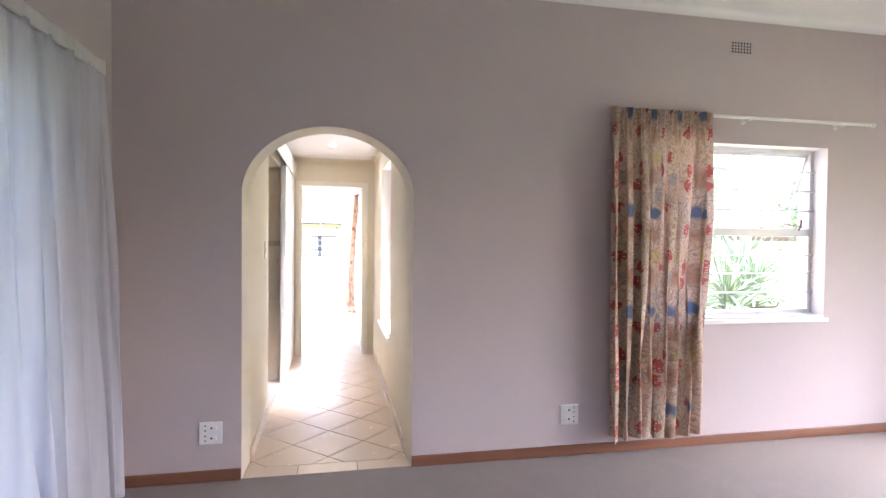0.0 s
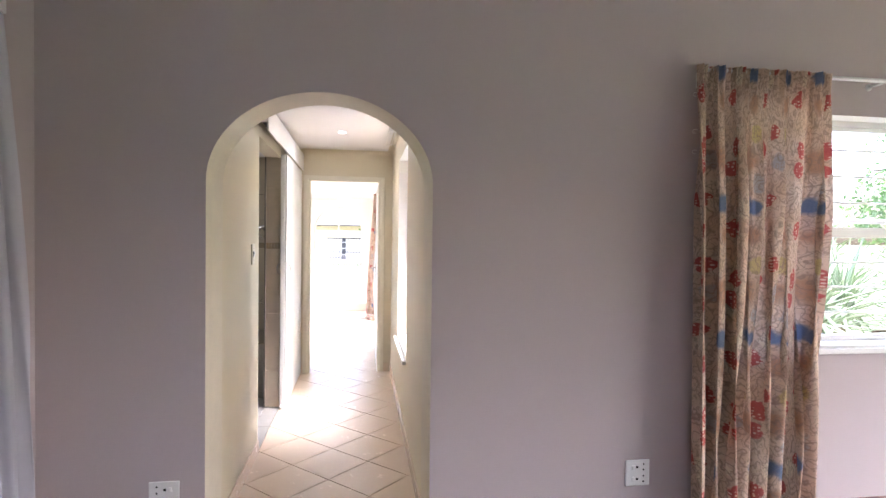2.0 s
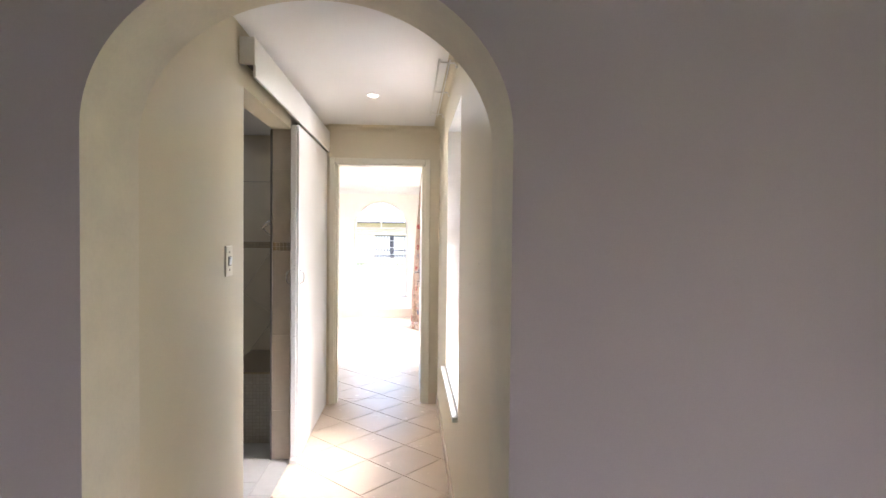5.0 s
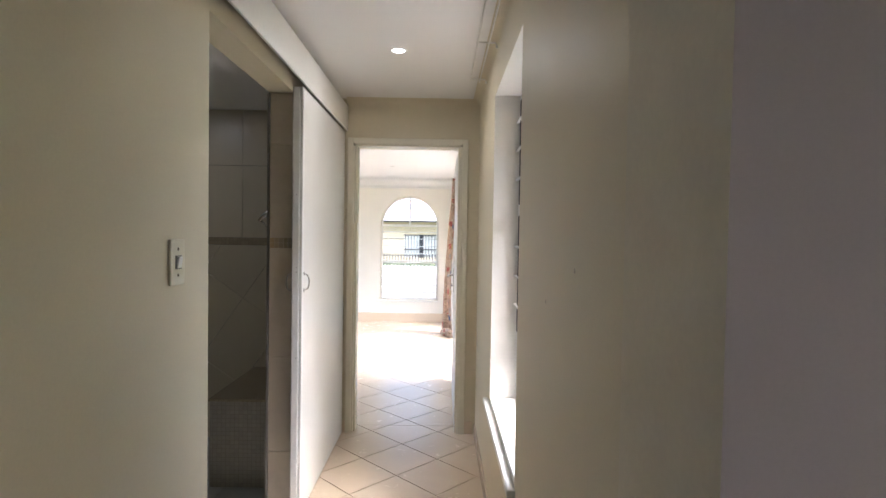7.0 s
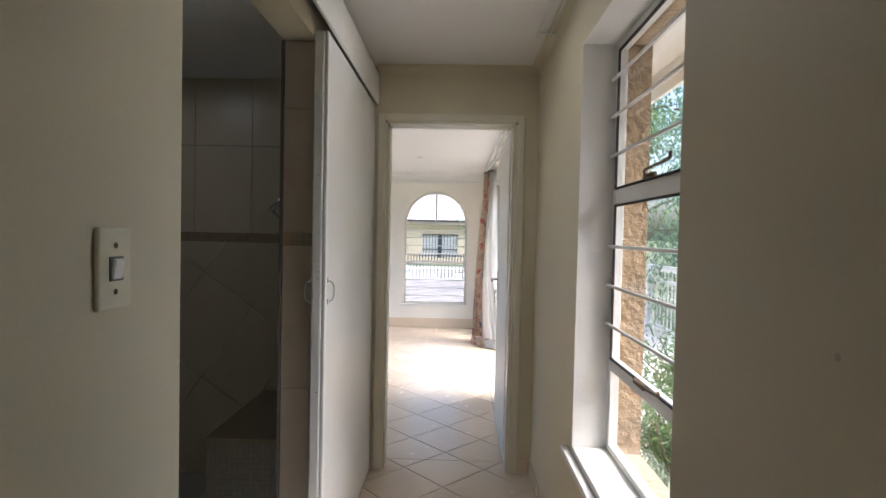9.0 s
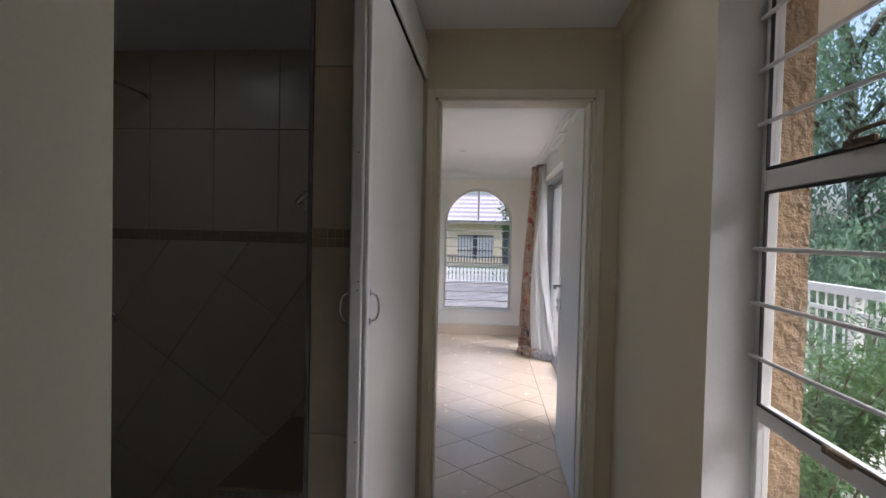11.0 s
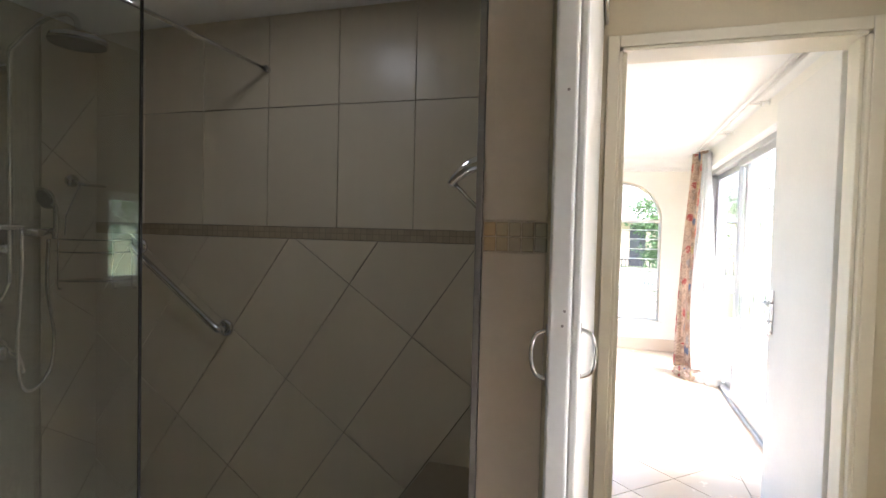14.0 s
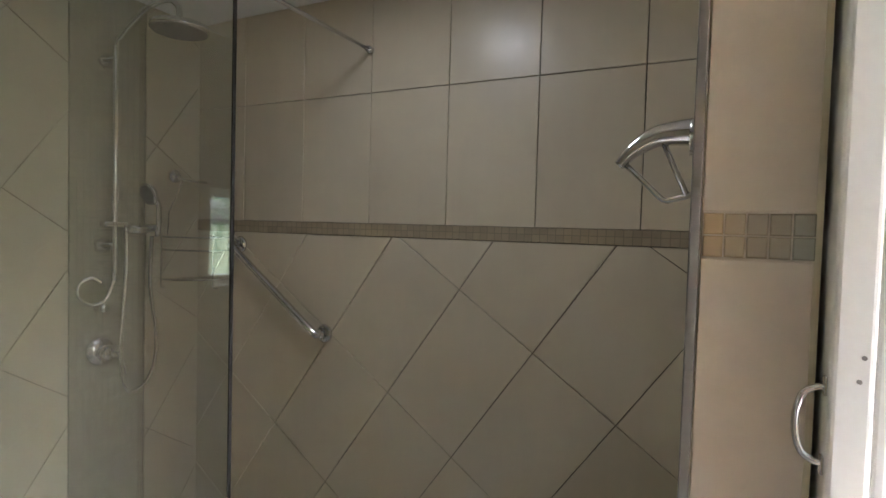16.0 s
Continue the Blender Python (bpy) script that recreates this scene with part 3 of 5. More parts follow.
br = [((X0 - 0.012, 1.285, z), (X0 - 0.012, 2.195, z)) for z in (1.695, 1.84, 1.98, 1.361, 1.215, 1.071)]


def stay(y, z):
    bm = bmesh.new()
    tube(bm, smooth_line([(X0 - 0.008, y + 0.10, z), (X0 - 0.03, y + 0.05, z + 0.012), (X0 - 0.03, y - 0.12, z + 0.02), (X0 - 0.035, y - 0.15, z + 0.035)]), 0.005, 8)
    box(bm, (X0 - 0.014, y + 0.03, z - 0.012), (X0 - 0.001, y + 0.12, z + 0.006), 0.003)
    return bm


win = steel_window("window_1", fb, pn, br, "tall white steel window with horizontal burglar bars", [stay(1.72, 1.585), stay(1.75, 0.945)])
bm = bmesh.new()
for z0, z1 in ((1.572, 2.085), (0.94, 1.515)):
    for a, b in seal_boxes(1.31, 2.17, z0, z1, X0 - 0.003):
        box(bm, a, b)
part("gasket", bm, BLACK, win, "dark putty line around the opening sashes")
plain("window_sill", (0.962, 1.25, 0.545), (0.992, 2.275, 0.572), GLOSS, "white painted window sill nosing", "sill", 0.005)
plain("window_sill", (0.9925, 1.281, 0.570), (1.149, 2.199, 0.594), GLOSS, "white painted window sill board", "sill", 0.004)

Y0 = 0.115
fb = [((2.60, Y0, 0.90), (2.63, Y0 + 0.035, 2.12)), ((4.03, Y0, 0.90), (4.06, Y0 + 0.035, 2.12)), ((2.63, Y0, 2.09), (4.03, Y0 + 0.035, 2.12)),
      ((2.63, Y0, 1.475), (4.03, Y0 + 0.035, 1.53)), ((2.63, Y0, 0.90), (4.03, Y0 + 0.035, 0.93))]
pn = [((2.63, Y0 + 0.016, 1.53), (4.03, Y0 + 0.020, 2.09)), ((2.63, Y0 + 0.016, 0.93), (4.03, Y0 + 0.020, 1.475))]
br = [((2.605, Y0 - 0.012, z), (4.055, Y0 - 0.012, z)) for z in (1.06, 1.20, 1.335, 1.665, 1.81, 1.955)]
win = steel_window("window_2", fb, pn[1:], br, "white steel window with burglar bars, its top sash pushed open")


def open_sash(parent):
    """The top-hung sash, pushed outwards at the foot on a stay."""
    top, foot, lean = 2.088, 1.532, 0.17
    turn = Matrix.Rotation(math.asin(lean / (top - foot)), 3, 'X')
    sash = bmesh.new()
    for a, b in (((2.632, 0.0, foot), (2.657, 0.022, top)), ((4.003, 0.0, foot), (4.028, 0.022, top)), ((2.657, 0.0, foot), (4.003, 0.022, foot + 0.025)), ((2.657, 0.0, top - 0.025), (4.003, 0.022, top))):
        box(sash, a, b, 0.003, 1)
    glass = boxed((2.655, 0.009, foot + 0.02), (4.005, 0.013, top - 0.02))
    for bm in (sash, glass):
        bmesh.ops.rotate(bm, verts=bm.verts[:], cent=(0, 0, top), matrix=turn)
        bmesh.ops.translate(bm, verts=bm.verts[:], vec=(0, Y0 + 0.014, 0))
    sash = part("sash", sash, GLOSS, parent, "white steel sash pushed open at the foot")
    pane = part("pane", glass, GLASS, sash)
    pane.visible_shadow = False
    for x in (3.98,):
        part("window_stay", tube(bmesh.new(), [(x, Y0 + 0.01, 1.545), (x, Y0 + 0.19, 1.575)], 0.006, 8), RUST, parent, "dark brass casement stay")


open_sash(win)
bm = bmesh.new()
tube(bm, smooth_line([(3.52, Y0 - 0.01, 0.945), (3.58, Y0 - 0.035, 0.955), (3.72, Y0 - 0.035, 0.955), (3.76, Y0 - 0.02, 0.99)]), 0.006, 8)
tube(bm, [(3.93, Y0 - 0.01, 1.52), (3.93, Y0 - 0.03, 1.57), (3.93, Y0 - 0.03, 1.60)], 0.007, 8)
part("window_stay", bm, RUST, win, "dark brass stay and catch", smooth=True)
plain("window_sill", (2.58, -0.022, 0.852), (4.085, -0.0005, 0.881), GLOSS, "white painted window sill nosing", "sill", 0.004)
plain("window_sill", (2.601, 0.0, 0.8805), (4.059, Y0 + 0.04, 0.899), GLOSS, "white painted window sill board", "sill", 0.003)


def arched_window():
    cx, r, spring, sill, y = 0.222, 0.465, 1.5625, 0.35, 8.24
    win = thing("window_3", (cx, y, sill), "round-headed white steel window with horizontal bars", "window", kind="structure")
    bm = bmesh.new()
    line = [(cx - r + 0.014, y, sill + 0.01), (cx - r + 0.014, y, spring)] + [(cx - (r - 0.014) * math.cos(math.pi * k / 24), y, spring + (r - 0.014) * math.sin(math.pi * k / 24)) for k in range(1, 24)] + [(cx + r - 0.014, y, spring), (cx + r - 0.014, y, sill + 0.01)]
    tube(bm, line, 0.016, 6)
    box(bm, (cx - r + 0.01, y - 0.02, sill), (cx + r - 0.01, y + 0.02, sill + 0.03), 0.003)
    box(bm, (cx - r + 0.01, y - 0.02, spring - 0.025), (cx + r - 0.01, y + 0.02, spring + 0.012), 0.003)
    box(bm, (cx - r + 0.01, y - 0.02, 0.945), (cx + r - 0.01, y + 0.02, 0.985), 0.003)
    box(bm, (cx - 0.012, y - 0.015, spring + 0.012), (cx + 0.012, y + 0.015, spring + r - 0.02), 0.003)
    part("window_frame", bm, GLOSS, win, "white painted steel frame")
    for z in (0.47, 0.59, 0.71, 0.83, 1.10, 1.22, 1.34, 1.45):
        part("burglar_bar", tube(bmesh.new(), [(cx - r + 0.01, y - 0.025, z), (cx + r - 0.01, y - 0.025, z)], 0.006, 8), GLOSS, win, smooth=True)
    for z0, z1 in ((sill + 0.03, 0.945), (0.985, spring - 0.025)):
        p = part("pane", boxed((cx - r + 0.03, y + 0.004, z0), (cx + r - 0.03, y + 0.008, z1)), GLASS, win)
        p.visible_shadow = False
    for s in (-1, 1):
        bm = bmesh.new()
        pts = [(cx + s * 0.012, spring + 0.012)] + [(cx + s * (r - 0.03) * math.cos(t), spring + 0.012 + (r - 0.04) * math.sin(t)) for t in [math.pi / 2 * k / 12 for k in range(12)]] + [(cx + s * 0.012, spring + r - 0.03)]
        f = bm.faces.new([bm.verts.new((x, y + 0.004, z)) for x, z in pts])
        for v in [g for g in bmesh.ops.extrude_face_region(bm, geom=[f])["geom"] if isinstance(g, bmesh.types.BMVert)]:
            v.co.y += 0.004
        p = part("pane", bm, GLASS, win)
        p.visible_shadow = False
    tagged(part("window_sill", boxed((cx - r - 0.04, 8.13, sill - 0.03), (cx + r + 0.04, 8.1595, sill + 0.001), 0.004), GLOSS), "white painted window sill", "sill", kind="structure")


arched_window()


def plain_window(name, lo, hi, axis, label):
    """A plain glazed steel window that fills an opening behind the walker."""
    win = thing(name, lo, label, "window", kind="structure")
    bm = bmesh.new()
    u0, u1 = lo[axis], hi[axis]
    o = 1 - axis
    mid = (lo[o] + hi[o]) / 2

    def bar(a0, a1, z0, z1):
        p, q = [0, 0, z0], [0, 0, z1]
        p[axis], q[axis], p[o], q[o] = a0, a1, mid - 0.02, mid + 0.02
        box(bm, p, q, 0.003, 1)
    n = max(2, round((u1 - u0) / 0.9))
    for k in range(n + 1):
        c = u0 + (u1 - u0) * k / n
        bar(max(u0, c - 0.02), min(u1, c + 0.02), lo[2], hi[2])
    bar(u0, u1, lo[2], lo[2] + 0.04), bar(u0, u1, hi[2] - 0.04, hi[2])
    part("window_frame", bm, GLOSS, win)
    p, q = [0, 0, lo[2] + 0.03], [0, 0, hi[2] - 0.03]
    p[axis], q[axis], p[o], q[o] = u0 + 0.01, u1 - 0.01, mid - 0.002, mid + 0.002
    g = part("pane", boxed(p, q), GLASS, win)
    g.visible_shadow = False


plain_window("window_4", (-0.95, -3.1, 0.4), (-0.7, -0.8, 2.1), 1, "wide white steel window behind a sheer curtain")
# Unseen window, added only to brighten the far room.
plain_window("fill_window_8", (-2.45, 3.8, 0.0), (-2.25, 8.0, 2.2), 1, "unseen wide window added to brighten the far room")
plain_window("window_7", (-2.45, 0.5, 1.06), (-2.206, 1.11, 1.53), 1, "small steel window of the shower room")
# Window behind the walker, added for its daylight.
plain_window("fill_window_5", (0.6, -6.75, 0.9), (2.0, -6.5, 2.0), 0, "unseen steel window added to light the living room from behind")
# East glazing is added out of view as a daylight source.
plain_window("fill_window_6", (5.2, -3.9, 0.0), (5.45, -0.5, 2.15), 1, "unseen wide glazing added to light the living room from the east")


# ---- sliding glass door of the far room ----
def sliding_glass_door():
    d = thing("sliding_glass_door", (1.15, 4.6, 0), "grey aluminium sliding glass door, closed", "door")
    bm = bmesh.new()
    box(bm, (1.10, 4.601, 2.03), (1.20, 7.549, 2.074), 0.003, 1)
    box(bm, (1.10, 4.601, -0.006), (1.20, 7.549, 0.022), 0.003, 1)
    box(bm, (1.10, 4.601, 0.022), (1.20, 4.64, 2.03), 0.003, 1)
    box(bm, (1.10, 7.51, 0.022), (1.20, 7.549, 2.03), 0.003, 1)
    part("door_frame", bm, ALU, d)
    for x, y0, y1 in ((1.115, 4.64, 6.30), (1.165, 6.22, 7.51)):
        leaf = bmesh.new()
        for a, b in (((x, y0, 0.024), (x + 0.03, y0 + 0.05, 2.028)), ((x, y1 - 0.05, 0.024), (x + 0.03, y1, 2.028)),
                     ((x, y0 + 0.05, 0.024), (x + 0.03, y1 - 0.05, 0.085)), ((x, y0 + 0.05, 1.975), (x + 0.03, y1 - 0.05, 2.028))):
            box(leaf, a, b, 0.002, 1)
        leaf = part("door_leaf", leaf, ALU, d)
        g = part("pane", boxed((x + 0.012, y0 + 0.045, 0.08), (x + 0.018, y1 - 0.045, 1.98)), GLASS, leaf)
        g.visible_shadow = False
    for k in range(15):
        y = 4.75 + 0.11 * k
        part("burglar_bar", tube(bmesh.new(), [(1.225, y, -0.055), (1.225, y, 2.07)], 0.007, 6), GLOSS, d, smooth=True)


sliding_glass_door()


# ---- doorway to the far room ----
def door_frame():
    f = thing("door_frame", (0.49, 3.3, 0), "cream painted pressed steel door frame", "door frame", kind="structure")
    bm = bmesh.new()
    for s, x in ((1, 0.107), (-1, 0.875)):
        a, b = sorted((x - s * 0.04, x + s * 0.002))
        box(bm, (a, 3.272, 0), (b, 3.2868, 2.087), 0.004)
        a, b = sorted((x + s * 0.0005, x + s * 0.014))
        box(bm, (a, 3.276, 0), (b, 3.436, 2.032), 0.004)
        a, b = sorted((x + s * 0.014, x + s * 0.028))
        box(bm, (a, 3.30, 0), (b, 3.395, 2.032), 0.003)
    box(bm, (0.109, 3.272, 2.044), (0.873, 3.2868, 2.087), 0.004)
    box(bm, (0.12, 3.276, 2.0305), (0.862, 3.436, 2.0445), 0.004)
    part("frame", bm, STEEL, f)


door_frame()


def lever_handle(parent, x, y, z, s):
    """Lever handle on a plate, on the face that looks towards s along x."""
    bm = bmesh.new()
    a, b = sorted((x, x + s * 0.006))
    box(bm, (a, y - 0.02, z - 0.11), (b, y + 0.02, z + 0.10), 0.003)
    h = part("handle_plate", bm, CHROME, parent, "brushed chrome lock plate")
    lever = tube(bmesh.new(), smooth_line([(x, y, z + 0.04), (x + s * 0.045, y, z + 0.04), (x + s * 0.05, y - 0.03, z + 0.04), (x + s * 0.05, y - 0.11, z + 0.036)]), 0.008, 8)
    part("lever", lever, CHROME, h, smooth=True)
    key = bmesh.new()
    tube(key, [(x + s * 0.004, y, z - 0.05), (x + s * 0.03, y, z - 0.05)], 0.005, 8)
    box(key, (x + s * 0.018 - 0.003, y - 0.016, z - 0.066), (x + s * 0.018 + 0.003, y + 0.016, z - 0.034), 0.002)
    tube(key, [(x + s * 0.022, y - 0.001, z - 0.066), (x + s * 0.024, y, z - 0.09)], 0.002, 6)
    tube(key, [(x + s * 0.018, y, z - 0.11), (x + s * 0.022, y, z - 0.11)], 0.021, 16)
    part("key", key, CHROME, h, "key with a round tag in the lock")


def bedroom_door():
    d = thing("door_1", (0.885, 3.44, 0), "off-white flush door, standing wide open", "door")
    leaf = part("door_leaf", boxed((0.846, 3.44, 0.012), (0.886, 4.19, 2.03), 0.003), DOORP, d)
    lever_handle(leaf, 0.8458, 4.125, 1.03, -1)
    for z in (0.25, 1.0, 1.8):
        part("hinge", tube(bmesh.new(), [(0.889, 3.437, z - 0.05), (0.889, 3.437, z + 0.05)], 0.008, 8), CHROME, d)


bedroom_door()


# ---- sliding door of the shower room ----
def d_handle(parent, x, y, z, s):
    bm = bmesh.new()
    e = 0.026
    k = 0.82
    pts = [(x, y, z + k * 0.048), (x + s * 0.3 * e, y, z + k * 0.047), (x + s * 0.75 * e, y, z + k * 0.038), (x + s * 0.96 * e, y, z + k * 0.018), (x + s * e, y, z), (x + s * 0.96 * e, y, z - k * 0.018), (x + s * 0.75 * e, y, z - k * 0.038), (x + s * 0.3 * e, y, z - k * 0.047), (x, y, z - k * 0.048)]
    tube(bm, smooth_line(pts, 4), 0.0036, 10)
    for dz in (0.041, -0.041):
        a, b = sorted((x, x + s * 0.003))
        box(bm, (a, y - 0.006, z + dz - 0.010), (b, y + 0.006, z + dz + 0.010), 0.002)
    part("handle", bm, CHROME, parent, "bow-shaped chrome pull handle", smooth=True)


def shower_room_door():
    d = thing("sliding_door", (0.035, 2.11, 0), "off-white flush sliding door, pushed open along the wall", "door")
    leaf = part("door_leaf", boxed((0.006, 2.150, 0.012), (0.052, 3.255, 2.124), 0.003), DOORP, d)
    stile = bmesh.new()
    box(stile, (0.003, 2.113, 0.012), (0.041, 2.1495, 2.124), 0.006, 3)
    box(stile, (0.041, 2.117, 0.012), (0.055, 2.1495, 2.124), 0.004)
    st = part("edge_stile", stile, GLOSS, d, "white painted edge strip with worn marks")
    for x, z in ((0.027, 1.222), (0.030, 1.246), (0.026, 1.60), (0.029, 0.80)):
        part("screw", tube(bmesh.new(), [(x, 2.111, z), (x, 2.115, z)], 0.0024, 8), CEMENT, st)
    d_handle(leaf, 0.0525, 2.158, 1.171, 1)
    d_handle(st, 0.0028, 2.123, 1.171, -1)
    part("floor_guide", boxed((0.010, 2.075, 0.001), (0.056, 2.112, 0.03), 0.004), PLASTIC, d)
    g = bmesh.new()
    box(g, (0.0005, 1.12, 2.185), (0.068, 1.136, 2.305), 0.002)
    box(g, (0.056, 1.136, 2.132), (0.068, 3.284, 2.305), 0.003)
    box(g, (0.0005, 1.136, 2.288), (0.056, 3.284, 2.305), 0.002)
    p = thing("door_pelmet", (0.03, 1.12, 2.14), "long off-white painted pelmet box over the sliding door track", "pelmet")
    part("cover_board", g, DOORP, p)
    part("track", boxed((0.012, 1.14, 2.20), (0.045, 3.28, 2.245), 0.003), BLACK, p, "dark steel hanging track")


shower_room_door()


# ---- living room things ----
def socket_plate(name, x, z, mirrored, label):
    s = thing(name, (x, 0, z), label, "power socket", "power sockets on the wall")
    part("plate", boxed((x - 0.064, -0.010, z - 0.066), (x + 0.064, -0.0005, z + 0.066), 0.004), PLASTIC, s)
    for i in range(2):
        zz = z + 0.030 - 0.060 * i
        side = -1 if mirrored else 1
        for dx, dz, r in ((-0.030, 0.014, 0.0045), (-0.030, -0.014, 0.0045), (0.004, 0.0, 0.0065)):
            part("pin_hole", tube(bmesh.new(), [(x + side * dx, -0.0112, zz + dz), (x + side * dx, -0.009, zz + dz)], r, 10), DARK, s)
        part("rocker", boxed((x + side * 0.026 - 0.008, -0.015, zz - 0.011), (x + side * 0.026 + 0.008, -0.009, zz + 0.011), 0.003), PLASTIC, s)


socket_plate("power_socket", -0.179, 0.286, False, "white double power socket above the skirting")
socket_plate("power_socket", 2.062, 0.272, True, "white double power socket beside the long curtain")


def air_vent():
    v = thing("air_vent", (3.31, 0, 2.79), "painted clay air brick with rows of round holes", "vent")
    part("plate", boxed((3.222, -0.003, 2.746), (3.402, 0.001, 2.836), 0.001), MAUVE, v)
    for i in range(7):
        for j in range(4):
            x, z = 3.2415 + i * 0.0235, 2.760 + j * 0.0205
            part("hole", tube(bmesh.new(), [(x, -0.0042, z), (x, -0.001, z)], 0.0076, 8), DARK, v)


air_vent()


def cloth(name, along, z_top, z_bot, pleats, amp, out, material, parent, tuck=0.10, label="", thick=0.002, sway=0.0, seed=3, open_top=1.0, hem=0.0, ruffle=0.004):
    """A hanging curtain. along: the plan line from a to b at the top, (a, b, a at the foot, b at the foot); out: the way it billows."""
    rnd = random.Random(seed)
    nu, nv = pleats * 36, 44
    a0, b0, a1, b1 = [Vector((*p, 0)) for p in along]
    o = Vector((*out, 0))
    ph = [rnd.uniform(-0.8, 0.8) for _ in range(pleats + 1)]
    am = [rnd.uniform(0.4, 1.35) for _ in range(pleats + 1)]
    bm = bmesh.new()
    uv = bm.loops.layers.uv.new("cloth")
    grid, us = [], []
    for j in range(nv + 1):
        v = j / nv
        z = z_top + (z_bot - z_top) * v
        row = []
        for i in range(nu + 1):
            u = i / nu
            k = min(int(u * pleats), pleats - 1)
            f = u * pleats - k
            p0, p1 = ph[k] * (1 - f) + ph[k + 1] * f, am[k] * (1 - f) + am[k + 1] * f
            grow = open_top if v < tuck else open_top + (1 - open_top) * min(1, (v - tuck) / 0.25)
            fine = ruffle * math.sin(u * pleats * 5.0 * 2 * math.pi + 2 * math.sin(u * 17)) * max(0, 1 - v / (tuck + 0.04))
            wave = math.sin(2 * math.pi * (u * pleats + p0 * v + 0.1 * math.sin(5 * v + k))) * amp * p1 * grow + fine
            base = a0.lerp(b0, u).lerp(a1.lerp(b1, u), v)
            side = (b0 - a0).normalized() * 0.35 * amp * math.cos(2 * math.pi * (u * pleats * 2 + p0)) * grow
            drop = hem * math.sin(u * 9 + seed) * v
            row.append(bm.verts.new(base + o * (wave + sway * v * math.sin(2.4 * v + u * 2)) + side + Vector((0, 0, z + drop))))
        grid.append(row)
    width = (b0 - a0).length * 2.0
    for j in range(nv):
        for i in range(nu):
            f = bm.faces.new((grid[j][i], grid[j][i + 1], grid[j + 1][i + 1], grid[j + 1][i]))
            for lp, (ii, jj) in zip(f.loops, ((i, j), (i + 1, j), (i + 1, j + 1), (i, j + 1))):
                lp[uv].uv = (ii / nu * width, (z_top - z_bot) * (1 - jj / nv))
    ob = part(name, bm, material, parent, label, smooth=True)
    if thick:
        sol = ob.modifiers.new("thickness", 'SOLIDIFY')
        sol.thickness = thick
    return ob


def long_curtain():
    c = thing("floral_curtain", (2.65, -0.1, 0.1), "long pleated floral print curtain with red, blue and brown flowers", "curtain")
    cloth("cloth", ((2.275, -0.10), (3.03, -0.10), (2.31, -0.10), (2.94, -0.11)), 2.30, 0.13, 7, 0.062, (0, -1), FLORAL, c, 0.06, thick=0, seed=5, open_top=0.22, hem=0.012, ruffle=0.017)
    part("heading_tape", boxed((2.30, -0.064, 2.20), (3.0, -0.062, 2.275)), GLOSS, c, "white heading tape behind the pleats")
    for z in (2.16, 1.98, 1.88):
        bm = tube(bmesh.new(), smooth_line([(2.295, -0.09, z + 0.010), (2.274, -0.09, z + 0.008), (2.274, -0.085, z - 0.004), (2.29, -0.085, z - 0.008)]), 0.0016, 6)
        part("spare_hook", bm, GLOSS, c, "loose white curtain hook", smooth=True)


long_curtain()


def curtain_rail(name, a, b, out, n, label, two=False):
    r = thing(name, a, label, "curtain rail")
    d = Vector(b) - Vector(a)
    o = Vector((*out, 0))
    part("rail", tube(bmesh.new(), [a, b], 0.011, 12), GLOSS, r, smooth=True)
    for e, s in ((Vector(a), -1), (Vector(b), 1)):
        q = d.normalized() * s
        part("finial", tube(bmesh.new(), [e, e + q * 0.012, e + q * 0.03, e + q * 0.042], [0.012, 0.017, 0.015, 0.004], 12), GLOSS, r, smooth=True)
    for k in range(n):
        p = Vector(a) + d * ((k + 0.3) / (n - 0.4))
        bm = bmesh.new()
        tube(bm, [p + Vector((0, 0, -0.014)), p - o * 0.03 + Vector((0, 0, -0.014)), p - o * 0.075 + Vector((0, 0, -0.014))], 0.006, 8)
        tube(bm, [p - o * 0.072 + Vector((0, 0, -0.014)), p - o * 0.079 + Vector((0, 0, -0.014))], 0.018, 12)
        part("bracket", bm, GLOSS, r, smooth=True)


curtain_rail("curtain_rail", (2.34, -0.08, 2.287), (4.34, -0.08, 2.287), (0, -1), 3, "white metal curtain rail above the window")
curtain_rail("curtain_rail", (-0.62, -3.5, 2.30), (-0.62, -0.36, 2.30), (1, 0), 3, "white metal curtain rail above the sheer curtain")


def sheer_curtain():
    c = thing("sheer_curtain", (-0.6, -1.8, 0.07), "white sheer voile curtain with a broad heading band", "curtain")
    cloth("cloth", ((-0.60, -3.4), (-0.60, -0.37), (-0.60, -3.4), (-0.585, -0.20)), 2.235, 0.06, 16, 0.03, (1, 0), SHEER, c, 0.03, thick=0.001, seed=11, open_top=0.5)
    part("heading_band", boxed((-0.606, -3.4, 2.225), (-0.588, -0.365, 2.288), 0.004), LINING, c, "stiff white heading band")


sheer_curtain()


